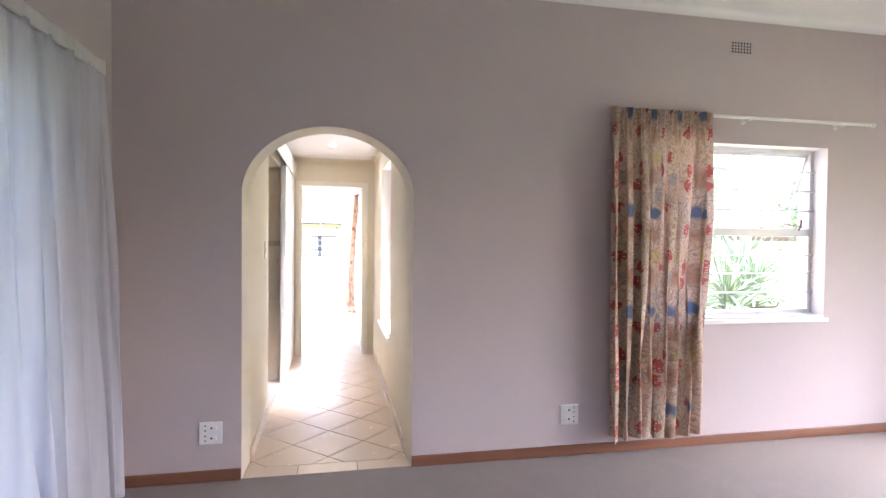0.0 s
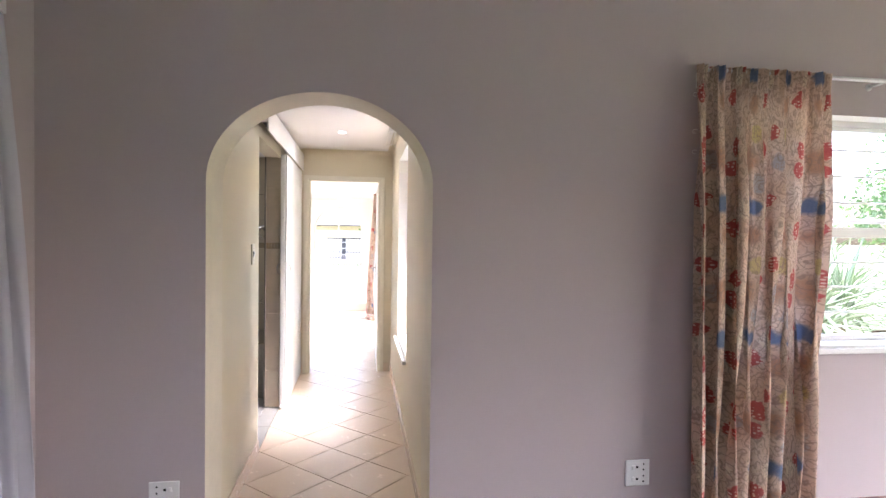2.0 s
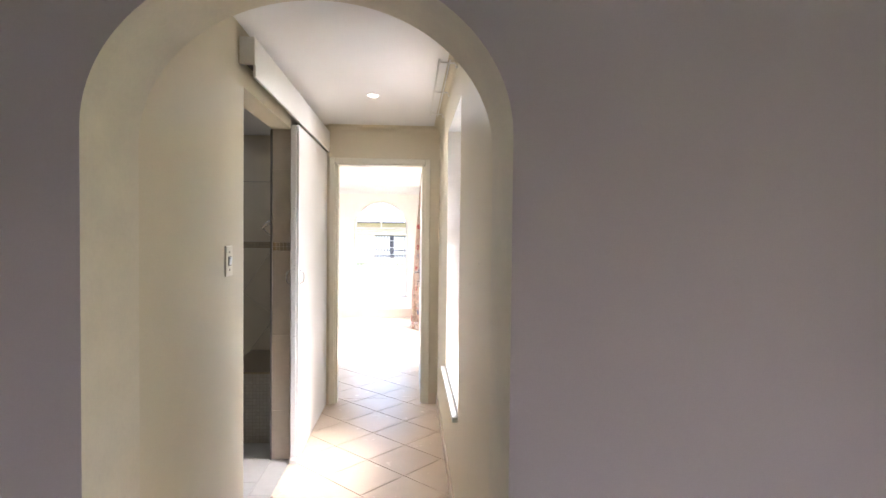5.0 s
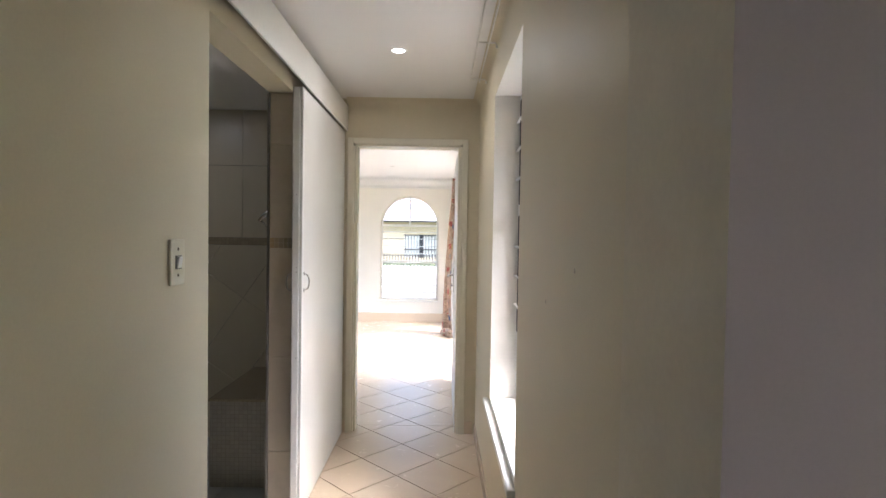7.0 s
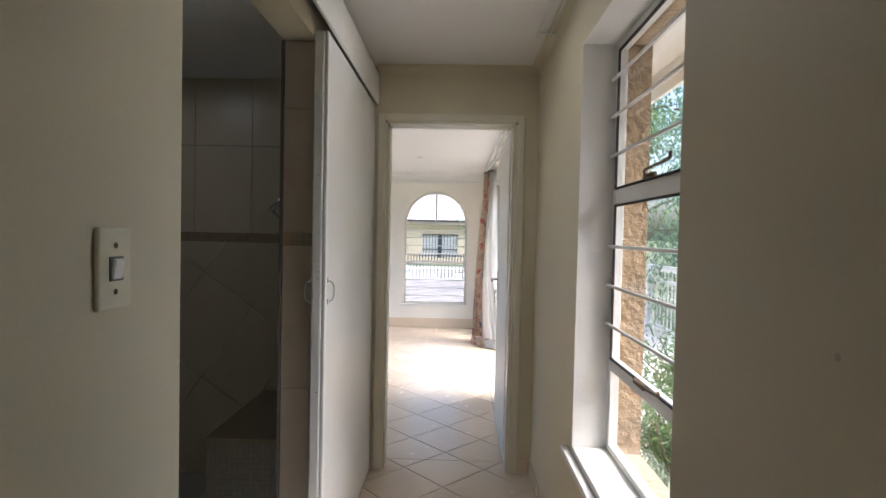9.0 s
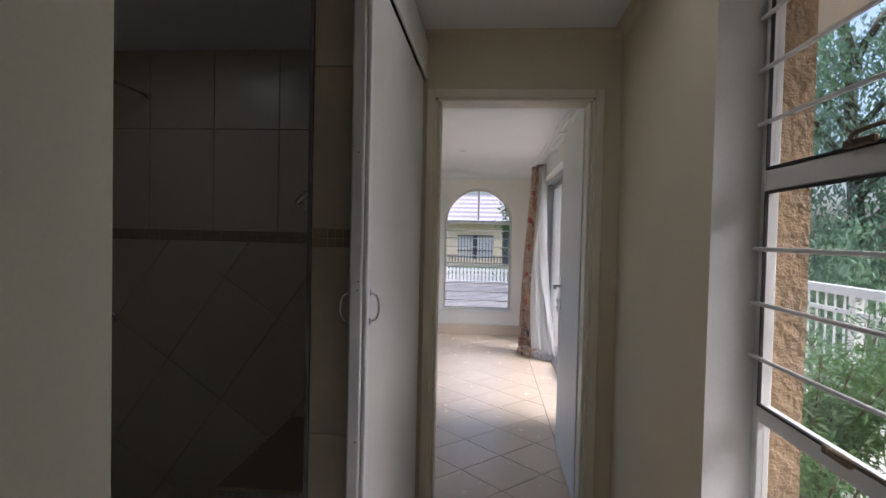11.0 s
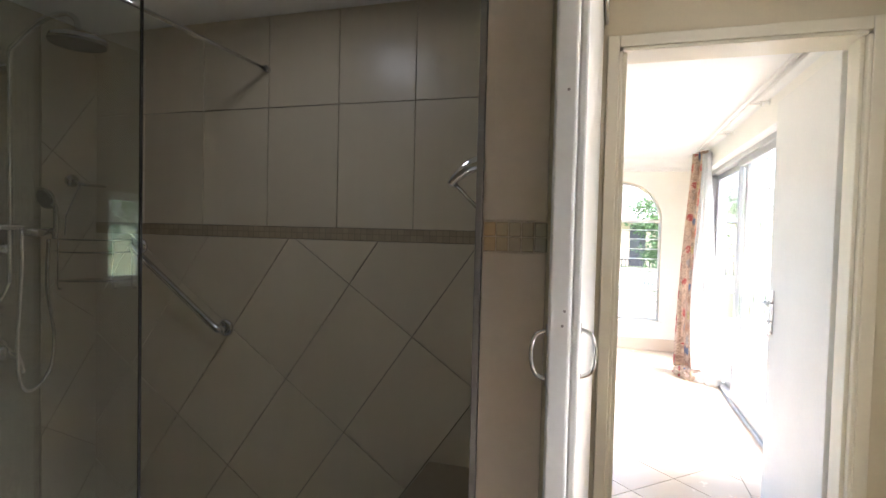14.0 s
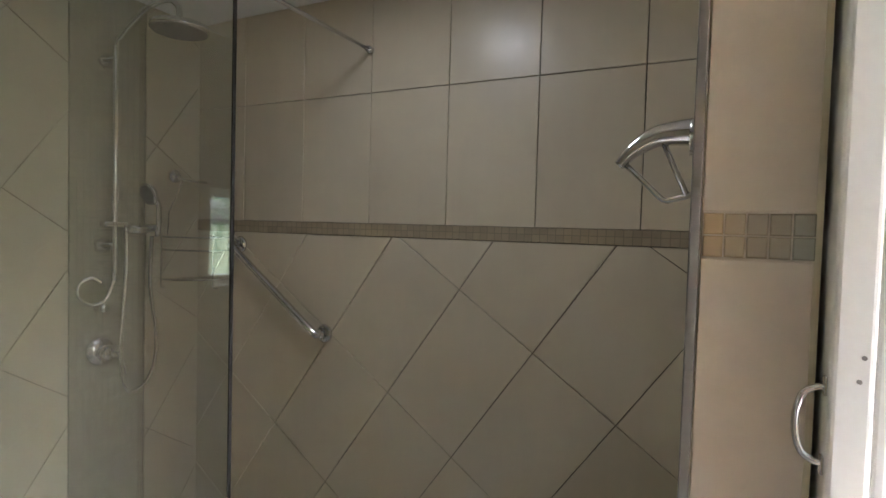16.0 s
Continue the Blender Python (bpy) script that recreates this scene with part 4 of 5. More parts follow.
# ---- corridor things ----
def light_switch():
    y, z = 0.973, 1.329
    s = thing("light_switch", (0, y, z), "ivory light switch plate with one rocker", "light switch")
    part("plate", boxed((0.0005, y - 0.040, z - 0.064), (0.009, y + 0.040, z + 0.064), 0.004), IVORY, s)
    part("surround", boxed((0.009, y - 0.016, z - 0.019), (0.0115, y + 0.016, z + 0.019), 0.001), CEMENT, s)
    bm = boxed((0.0085, y - 0.012, z - 0.016), (0.016, y + 0.012, z + 0.016), 0.003)
    bmesh.ops.rotate(bm, verts=bm.verts[:], cent=(0.010, y, z), matrix=Matrix.Rotation(0.16, 3, 'Y'))
    part("rocker", bm, PLASTIC, s)
    for dz in (0.036, -0.036):
        part("screw", tube(bmesh.new(), [(0.0085, y, z + dz), (0.0098, y, z + dz)], 0.0045, 10), RUST, s)


light_switch()


def downlight(x, y, z, lit):
    d = thing("downlight", (x, y, z), "small round recessed downlight, " + ("switched on" if lit else "switched off"), "downlight", "recessed downlights")
    bm = bmesh.new()
    pts = [(0.030, -0.002), (0.034, -0.006), (0.042, -0.006), (0.046, -0.001)]
    rings = [[bm.verts.new((x + r * math.cos(2 * math.pi * k / 28), y + r * math.sin(2 * math.pi * k / 28), z + h)) for k in range(28)] for r, h in pts]
    for a, b in zip(rings, rings[1:]):
        for k in range(28):
            bm.faces.new((a[k], a[(k + 1) % 28], b[(k + 1) % 28], b[k]))
    part("trim_ring", bm, GLOSS, d, smooth=True)
    part("lamp_face", tube(bmesh.new(), [(x, y, z - 0.004), (x, y, z - 0.0005)], 0.031, 24), LAMPGLOW if lit else ALU, d)


downlight(0.499, 2.275, COR_C, True)
downlight(0.057, 4.51, FAR_C, False)
downlight(0.08, 6.53, FAR_C, False)


def drying_rail():
    """The folded white wire airer screwed to the corridor wall under the ceiling."""
    r = thing("wall_airer", (0.95, 2.4, 2.3), "white wire rail unit fixed high on the wall", "clothes rail")
    for x in (0.893, 0.947):
        part("rod", tube(bmesh.new(), [(x, 1.45, 2.335), (x, 2.74, 2.335)], 0.0045, 8), GLOSS, r, smooth=True)
    for y in (1.52, 2.10, 2.71):
        bm = bmesh.new()
        box(bm, (0.888, y - 0.006, 2.339), (0.9915, y + 0.006, 2.346), 0.001)
        box(bm, (0.981, y - 0.009, 2.318), (0.9915, y + 0.009, 2.339), 0.002)
        part("bracket", bm, GLOSS, r)


drying_rail()


def wall_plug(y, z):
    p = thing("wall_plug", (0.985, y, z), "old filled screw hole in the cream wall", "screw plug", "old screw plugs in the wall")
    part("plug", tube(bmesh.new(), [(0.9910, y, z), (0.993, y, z)], 0.005, 12), SMUDGE, p)


wall_plug(0.527, 1.350)
wall_plug(0.806, 1.256)


# ---- shower room things ----
def bench():
    b = thing("shower_bench", (-0.33, 2.8, 0), "mosaic-tiled shower seat built against the wall", "bench")
    part("base", boxed((-0.53, 2.432, 0.0), (part_w - 0.012, 3.155, 0.478), 0.004), BENCHMOSAIC, b)
    part("seat_slab", boxed((-0.536, 2.426, 0.4785), (part_w - 0.012, 3.155, 0.494), 0.004), MOSAIC, b, "brown-grey mosaic top")


bench()


def grab_rail():
    g = thing("grab_rail", (-1.7, 3.1, 1.1), "slanted chrome grab rail on the tiled wall", "grab rail")
    a, b = Vector((-1.932, 3.1545, 1.270)), Vector((-1.466, 3.1545, 0.934))
    o = Vector((0, -0.055, 0))
    d = (b - a).normalized()
    part("bar", tube(bmesh.new(), smooth_line([a, a + o * 0.7, a + o + d * 0.03, a.lerp(b, 0.5) + o, b + o - d * 0.03, b + o * 0.7, b], 6), 0.0155, 14), CHROME, g, smooth=True)
    for p in (a, b):
        part("flange", tube(bmesh.new(), [p, p + o * 0.12, p + o * 0.26, p + o * 0.3], [0.037, 0.037, 0.028, 0.018], 24), CHROME, g, smooth=True)


grab_rail()


def shower_screen():
    s = thing("shower_screen", (-1.5, 2.17, 0), "frameless clear glass shower screen with a steady rod", "shower screen")
    g = part("glass_panel", boxed((-2.196, 2.166, 0.0), (-0.90, 2.174, 2.10), 0.001), SHOWERGLASS, s)
    g.visible_shadow = False
    part("edge_seal", boxed((-0.8975, 2.1665, 0.0), (-0.8945, 2.1735, 2.10)), DARK, s, "dark polished glass edge")
    part("steady_rod", tube(bmesh.new(), [(-1.275, 3.1545, 2.02), (-1.275, 2.176, 2.02)], 0.007, 10), CHROME, s, smooth=True)
    part("rod_socket", tube(bmesh.new(), [(-1.275, 3.1545, 2.02), (-1.275, 3.135, 2.02)], 0.014, 12), CHROME, s, smooth=True)
    part("rod_clamp", boxed((-1.292, 2.158, 2.0), (-1.258, 2.185, 2.04), 0.004), CHROME, s)


shower_screen()


def shower_column():
    x, y = -2.13, 2.728
    s = thing("shower_column", (-2.19, y, 0.85), "chrome shower column with rain head, hand shower and hose", "shower")
    part("riser", tube(bmesh.new(), smooth_line([(x, y, 1.13), (x, y, 1.6), (x, y, 1.98), (x + 0.03, y + 0.005, 2.05), (x + 0.14, y + 0.02, 2.13), (x + 0.24, y + 0.035, 2.155), (x + 0.285, y + 0.044, 2.13), (x + 0.295, y + 0.045, 2.085)], 8), 0.011, 12), CHROME, s, smooth=True)
    hx, hy = x + 0.295, y + 0.045
    head = part("rain_head", tube(bmesh.new(), [(hx, hy, 2.0830), (hx, hy, 2.0680), (hx, hy, 2.0610), (hx, hy, 2.0460), (hx, hy, 2.0400)], [0.02, 0.028, 0.094, 0.099, 0.096], 32), CHROME, s, smooth=True)
    part("spray_face", tube(bmesh.new(), [(hx, hy, 2.0395), (hx, hy, 2.0360)], 0.092, 32), CEMENT, head, "grey rubber spray face")
    for z in (1.962,):
        part("wall_bracket", tube(bmesh.new(), [(-2.195, y, z), (-2.18, y, z), (-2.17, y, z), (x, y, z)], [0.026, 0.026, 0.012, 0.012], 16), CHROME, s, smooth=True)
    part("diverter", tube(bmesh.new(), [(-2.195, y - 0.01, 1.262), (-2.175, y - 0.01, 1.262), (-2.165, y - 0.01, 1.262), (-2.125, y - 0.01, 1.262)], [0.03, 0.03, 0.016, 0.016], 16), CHROME, s, smooth=True)
    sl = bmesh.new()
    box(sl, (x - 0.02, y - 0.05, 1.333), (x + 0.02, y + 0.045, 1.357), 0.008)
    part("slider", sl, CHROME, s)
    hold = tube(bmesh.new(), [(x + 0.02, y + 0.045, 1.33), (x + 0.03, y + 0.075, 1.325), (x + 0.03, y + 0.14, 1.335)], [0.018, 0.02, 0.016], 14)
    part("hand_shower_holder", hold, CHROME, s, smooth=True)
    hs = part("hand_shower", tube(bmesh.new(), smooth_line([(x + 0.045, y + 0.144, 1.30), (x + 0.05, y + 0.146, 1.36), (x + 0.055, y + 0.140, 1.425), (x + 0.06, y + 0.115, 1.466)], 6), 0.011, 12), CHROME, s, smooth=True)
    c, ax = Vector((x + 0.06, y + 0.10, 1.466)), Vector((0.0, -0.95, -0.31))
    part("spray_head", tube(bmesh.new(), [c - ax * 0.016, c - ax * 0.008, c + ax * 0.006, c + ax * 0.012], [0.016, 0.038, 0.045, 0.042], 22), CHROME, hs, "round chrome hand shower head", smooth=True)
    part("spray_face", tube(bmesh.new(), [c + ax * 0.0115, c + ax * 0.0145], 0.037, 22), CEMENT, hs, "dark grey spray face")
    hose = smooth_line([(x + 0.03, y + 0.13, 1.30), (x + 0.03, y + 0.125, 1.1), (x + 0.035, y + 0.15, 0.9), (x + 0.035, y + 0.13, 0.76), (x + 0.03, y + 0.07, 0.695), (x + 0.03, y + 0.02, 0.73), (x + 0.02, y + 0.015, 0.9), (x + 0.02, y + 0.03, 1.15), (x + 0.015, y + 0.035, 1.335)], 10)
    part("hose", tube(bmesh.new(), hose, 0.0075, 8), CHROME, s, "ribbed chrome shower hose", smooth=True)
    loop = smooth_line([(x, y, 1.135), (x - 0.01, y - 0.03, 1.06), (x - 0.02, y - 0.075, 1.045), (x - 0.025, y - 0.115, 1.075), (x - 0.025, y - 0.115, 1.12), (x - 0.02, y - 0.075, 1.145), (x - 0.01, y - 0.045, 1.125)], 8)
    part("pipe_loop", tube(bmesh.new(), loop, 0.007, 8), CHROME, s, smooth=True)
    part("lower_outlet", tube(bmesh.new(), [(-2.195, y - 0.02, 1.025), (-2.15, y - 0.02, 1.025)], [0.022, 0.016], 14), CHROME, s, smooth=True)


shower_column()


def shower_mixer():
    y, z = 2.715, 0.855
    m = thing("shower_mixer", (-2.19, y, z), "round chrome shower mixer with a lever", "tap")
    part("rose", tube(bmesh.new(), [(-2.1955, y, z), (-2.189, y, z), (-2.183, y, z), (-2.176, y, z), (-2.172, y, z)], [0.056, 0.055, 0.049, 0.038, 0.028], 28), CHROME, m, smooth=True)
    part("cartridge", tube(bmesh.new(), [(-2.18, y, z), (-2.14, y, z), (-2.13, y, z)], [0.03, 0.03, 0.022], 20), CHROME, m, smooth=True)
    part("lever", tube(bmesh.new(), smooth_line([(-2.14, y + 0.01, z), (-2.125, y + 0.04, z - 0.03), (-2.12, y + 0.055, z - 0.09)]), [0.014] * 8 + [0.012] * 8 + [0.009], 10), CHROME, m, smooth=True)


shower_mixer()


def wire_basket():
    """Corner wire rack: two tiers of bent rods with a soap hook above."""
    b = thing("corner_rack", (-2.1, 3.05, 1.2), "chrome wire corner rack with two tiers", "shower rack")
    for z in (1.30, 1.245, 1.12):
        pts = [(-2.192, 2.955, z), (-2.12, 2.965, z - 0.004), (-2.0, 3.07, z - 0.004), (-1.97, 3.149, z)]
        part("wire", tube(bmesh.new(), smooth_line(pts), 0.004, 8), CHROME, b, smooth=True)
    for k in range(6):
        t = k / 5
        p, q = Vector((-2.192, 2.96 + 0.03 * k, 1.115)), Vector((-2.16 + 0.16 * t, 2.97 + 0.17 * t, 1.115))
        part("shelf_rod", tube(bmesh.new(), [p, q], 0.003, 6), CHROME, b)
    for p in ((-2.186, 2.962), (-2.0, 3.07), (-1.975, 3.146)):
        part("upright", tube(bmesh.new(), smooth_line([(*p, 1.31), (*p, 1.2), (*p, 1.09), (p[0] + 0.015, p[1] + 0.01, 1.08)], 4), 0.0035, 6), CHROME, b, smooth=True)
    h = thing("robe_hook", (-2.19, 3.03, 1.55), "chrome hook rail on the tiled wall", "hook")
    part("rose", tube(bmesh.new(), [(-2.195, 3.025, 1.555), (-2.18, 3.025, 1.555)], 0.028, 18), CHROME, h, smooth=True)
    part("arm", tube(bmesh.new(), smooth_line([(-2.18, 3.025, 1.555), (-2.14, 3.04, 1.54), (-2.13, 3.14, 1.538)]), 0.007, 10), CHROME, h, smooth=True)
    part("hanger_wire", tube(bmesh.new(), [(-2.15, 3.035, 1.54), (-2.15, 2.97, 1.40), (-2.15, 2.965, 1.31)], 0.003, 6), CHROME, h)


wire_basket()


def soap_rack():
    """Chrome soap holder that curves out from the inner face beside the doorway."""
    x, y, z = part_w - 0.008, 2.40, 1.518
    s = thing("soap_rack", (x, y, z), "curved chrome soap holder on the tiled wall", "soap holder")
    part("wall_plate", tube(bmesh.new(), [(x, y, z), (x - 0.014, y, z)], 0.03, 20), CHROME, s, smooth=True)
    part("arm", tube(bmesh.new(), smooth_line([(x - 0.01, y, z + 0.008), (x - 0.06, y, z + 0.004), (x - 0.096, y, z - 0.016), (x - 0.122, y, z - 0.043)]), [0.022 - 0.00055 * k for k in range(25)], 12), CHROME, s, smooth=True)
    part("tray_wire", tube(bmesh.new(), [(x - 0.114, y, z - 0.038), (x - 0.085, y, z - 0.066), (x - 0.056, y, z - 0.095), (x - 0.050, y, z - 0.100), (x - 0.044, y, z - 0.101), (x - 0.02, y, z - 0.095), (x, y, z - 0.088)], 0.005, 8), CHROME, s, smooth=True)
    part("tray_wire", tube(bmesh.new(), [(x - 0.054, y, z - 0.006), (x - 0.035, y, z - 0.05), (x - 0.016, y, z - 0.092)], 0.005, 8), CHROME, s, smooth=True)


soap_rack()


spot("shower_room_lamp", (-0.97, 2.45, BATH_C - 0.01), 0.15, 0.22, (1.0, 0.97, 0.93))
downlight(-0.97, 2.45, BATH_C, True)
spot("corridor_lamp", (0.499, 2.275, COR_C - 0.01), 0.45)


# ---- far room things ----
def far_curtain():
    c = thing("tied_curtain", (0.9, 7.1, 0), "floral curtain with white lining, bunched and trailing on the floor", "curtain")
    cloth("cloth", ((0.90, 7.30), (0.98, 7.08), (0.80, 7.25), (0.93, 6.96)), 2.235, 0.05, 4, 0.035, (-1, -0.3), FLORAL, c, 0.06, seed=8, open_top=0.6, sway=0.03)
    cloth("lining", ((0.96, 7.10), (1.00, 6.98), (0.98, 7.02), (1.06, 6.55)), 2.20, 0.04, 4, 0.03, (-1, -0.2), LINING, c, 0.06, seed=9, open_top=0.4, sway=0.10, label="plain white lining panel")
    for k, (x, y, r, mt) in enumerate(((0.84, 6.97, 0.075, FLORAL), (0.90, 6.86, 0.07, FLORAL), (0.99, 6.80, 0.07, LINING), (1.06, 6.72, 0.05, LINING))):
        bm = bmesh.new()
        bmesh.ops.create_icosphere(bm, subdivisions=4, radius=1)
        uv = bm.loops.layers.uv.new("cloth")
        for v in bm.verts:
            q = 1 + 0.35 * noise.noise(v.co * 2.6 + Vector((k * 7, 0, 0))) + 0.12 * math.sin(9 * v.co.x + 5 * v.co.y + k)
            v.co = Vector((x + v.co.x * r * 1.3 * q, y + v.co.y * r * q, max(0.002, 0.045 + v.co.z * 0.055 * q)))
        for f in bm.faces:
            for lp in f.loops:
                lp[uv].uv = (lp.vert.co.x * 2, lp.vert.co.y * 2)
        part("trailing_fold", bm, mt, c, smooth=True)


far_curtain()
curtain_rail("curtain_rail", (0.90, 3.7, 2.235), (0.90, 7.5, 2.235), (-1, 0), 4, "white metal curtain rail above the sliding door")
curtain_rail("curtain_rail", (0.95, 3.75, 2.25), (0.95, 7.45, 2.25), (-1, 0), 4, "thin white curtain rail behind the first")


# ---- outside ----
def leaf_mass(name, places, size, material, parent, droop, seed, label="", slim=1.0):
    """Many small pointed leaves; places: centre points of twigs."""
    rnd = random.Random(seed)
    vs, fs = [], []
    for c in places:
        d = Vector((rnd.gauss(0, 1), rnd.gauss(0, 1), rnd.gauss(0, 1) * (1 - droop) - 1.6 * droop)).normalized()
        s = d.orthogonal().normalized()
        s.rotate(Matrix.Rotation(rnd.uniform(0, 6.28), 3, d))
        ln, wd = size * rnd.uniform(0.7, 1.5), size * rnd.uniform(0.16, 0.3) * slim
        k = len(vs)
        vs += [c, c + d * ln * 0.5 + s * wd, c + d * ln, c + d * ln * 0.5 - s * wd]
        fs.append((k, k + 1, k + 2, k + 3))
    me = bpy.data.meshes.new(name)
    me.from_pydata([tuple(v) for v in vs], [], fs)
    me.materials.append(material)
    ob = new(name, me)
    ob.parent = parent
    ob.matrix_parent_inverse = Matrix.Translation(-parent.location)
    if label:
        ob["label"] = label
    return ob


def tree(x, y, height, spread, material, droop, seed, label, n=5200, base=-0.16, low=0.25, leaf=0.13):
    rnd = random.Random(seed)
    t = thing("tree", (x, y, base), label, "tree")
    tr = bmesh.new()
    top = Vector((x + rnd.uniform(-0.3, 0.3), y + rnd.uniform(-0.3, 0.3), base + height * 0.8))
    tube(tr, smooth_line([(x, y, base - 0.05), (x + 0.05, y, base + height * 0.3), top], 6), [0.16 * (1 - 0.06 * k) * height / 6 for k in range(13)], 10)
    part("trunk", tr, BARK, t, smooth=True)
    limbs, places = bmesh.new(), []
    for k in range(16):
        h = rnd.uniform(low, 0.8)
        a = rnd.uniform(0, 6.28)
        p = Vector((x, y, base + height * h))
        reach = spread * (1.05 - 0.6 * h) * rnd.uniform(0.6, 1.1)
        e = p + Vector((math.cos(a) * reach, math.sin(a) * reach, height * 0.14))
        mid = p.lerp(e, 0.5) + Vector((0, 0, height * 0.06))
        line = smooth_line([p, mid, e], 4)
        tube(limbs, line, [0.05 * (1 - 0.1 * j) for j in range(len(line))], 6)
        for _ in range(n // 16):
            f = rnd.random() ** 0.6
            q = p.lerp(mid, f * 2) if f < 0.5 else mid.lerp(e, f * 2 - 1)
            clump = Vector((rnd.gauss(0, 1), rnd.gauss(0, 1), rnd.gauss(0, 0.7))) * spread * 0.13
            hang = abs(rnd.gauss(0, 1)) * height * 0.17 * droop
            strand = Vector((math.sin(31 * f + k) * 0.05, math.cos(27 * f + k) * 0.05, 0))
            places.append(q + clump * (1 - 0.6 * droop) + strand - Vector((0, 0, hang)))
    part("limbs", limbs, BARK, t, smooth=True)
    leaf_mass("crown", places, leaf, material, t, droop, seed + 1, slim=0.8 if droop > 0.7 else 1.0)
    return t


tree(5.4, 8.6, 6.2, 2.6, LEAF1, 0.85, 21, "tall weeping conifer with hanging grey-green sprays", 30000, low=0.10, leaf=0.085)
tree(7.2, 7.4, 6.2, 2.6, LEAF1, 0.8, 22, "tall weeping conifer with dark hanging sprays", 30000, low=0.10, leaf=0.085)
tree(4.6, 14.0, 6.0, 2.6, LEAF2, 0.6, 23, "leafy green garden tree with drooping twigs", 7000)
tree(8.5, 9.5, 7.0, 3.2, LEAF1, 0.5, 24, "dark green garden tree behind the railing", 7000)
tree(12.5, 6.5, 5.5, 2.6, LEAF2, 0.5, 25, "dark green garden tree behind the aloes", 6000)
tree(1.9, 19.0, 3.0, 1.5, LEAF2, 0.3, 26, "bushy bright green tree beside the gate", 6000, low=0.1)
tree(4.5, 34.0, 8.0, 4.0, LEAF2, 0.4, 27, "tall street tree beyond the neighbouring roof", 5000)
tree(-5.5, -3.0, 5.0, 2.4, LEAF1, 0.4, 28, "dark green garden tree outside the sheer curtain", 4000)


# Added close to the west window to cut its light.
tree(-3.4, -1.4, 4.5, 2.2, LEAF1, 0.4, 29, "dark green tree added to shade the window behind the sheer curtain", 6000)


def shrub(x, y, r, h, material, seed, label, n=2600, base=-0.06):
    rnd = random.Random(seed)
    s = thing("shrub", (x, y, base), label, "shrub")
    st, places = bmesh.new(), []
    for k in range(14):
        a, q = rnd.uniform(0, 6.28), rnd.uniform(0.3, 1)
        e = Vector((x + math.cos(a) * r * q, y + math.sin(a) * r * q, base + h * rnd.uniform(0.55, 1)))
        line = smooth_line([(x + math.cos(a) * 0.05, y + math.sin(a) * 0.05, base - 0.03), (x + math.cos(a) * r * q * 0.4, y + math.sin(a) * r * q * 0.4, base + h * 0.4), e], 4)
        tube(st, line, [0.012 * (1 - 0.08 * j) for j in range(len(line))], 5)
        for _ in range(n // 14):
            p = line[rnd.randrange(2, len(line))]
            places.append(p + Vector((rnd.gauss(0, 1), rnd.gauss(0, 1), rnd.gauss(0, 1))) * 0.09)
    part("stems", st, BARK, s, smooth=True)
    leaf_mass("leaves", places, 0.06, material, s, 0.05, seed, slim=0.5)


shrub(2.25, 3.9, 0.55, 0.9, LEAF2, 41, "feathery light green shrub outside the corridor window", 6500)
shrub(2.9, 3.4, 0.5, 0.72, LEAF2, 42, "feathery light green shrub outside the corridor window", 5500)
shrub(3.1, 4.9, 0.6, 0.9, LEAF1, 43, "dark green garden shrub beside the veranda", 3200)
shrub(1.72, 2.95, 0.28, 0.62, LEAF2, 44, "small feathery shrub close to the stucco wall", 2400)


def aloe(x, y, s, seed, base=-0.16):
    """A spiky succulent: a short stem and a rosette of bent blades."""
    rnd = random.Random(seed)
    a = thing("aloe_plant", (x, y, base), "spiky grey-green aloe on a short stem", "aloe", "aloes outside the living room window")
    part("stem", tube(bmesh.new(), [(x, y, base - 0.05), (x + 0.03, y, base + 0.5 * s), (x + 0.02, y, base + 0.9 * s)], [0.07, 0.06, 0.05], 8), BARK, a, smooth=True)
    bm = bmesh.new()
    for k in range(120):
        t, tilt = k * 2.4, rnd.uniform(0.05, 1.7)
        ln, o = s * rnd.uniform(0.4, 0.95), Vector((x + 0.02, y, base + s * rnd.uniform(0.7, 1.0)))
        d = Vector((math.cos(t) * math.sin(tilt), math.sin(t) * math.sin(tilt), math.cos(tilt)))
        side = Vector((-math.sin(t), math.cos(t), 0))
        up = d.cross(side)
        prev = None
        for j in range(6):
            f = j / 5
            p = o + d * ln * f - Vector((0, 0, (0.28 + 0.25 * math.sin(k * 1.7)) * ln * f * f))
            wd = 0.023 * s * (1 - f) ** 0.7 + 0.001
            ring = [bm.verts.new(p + side * wd), bm.verts.new(p - up * 0.008), bm.verts.new(p - side * wd), bm.verts.new(p + up * 0.004)]
            if prev:
                for i in range(4):
                    bm.faces.new((prev[i], prev[(i + 1) % 4], ring[(i + 1) % 4], ring[i]))
            prev = ring
    part("blades", bm, LEAF3, a)


for i, (x, y, s) in enumerate(((3.75, 1.75, 0.95), (4.55, 1.6, 1.05), (5.3, 2.1, 1.1), (4.2, 2.7, 1.15), (5.9, 3.0, 1.2), (5.0, 3.5, 1.2), (6.6, 2.4, 1.1))):
    aloe(x, y, s, 60 + i)


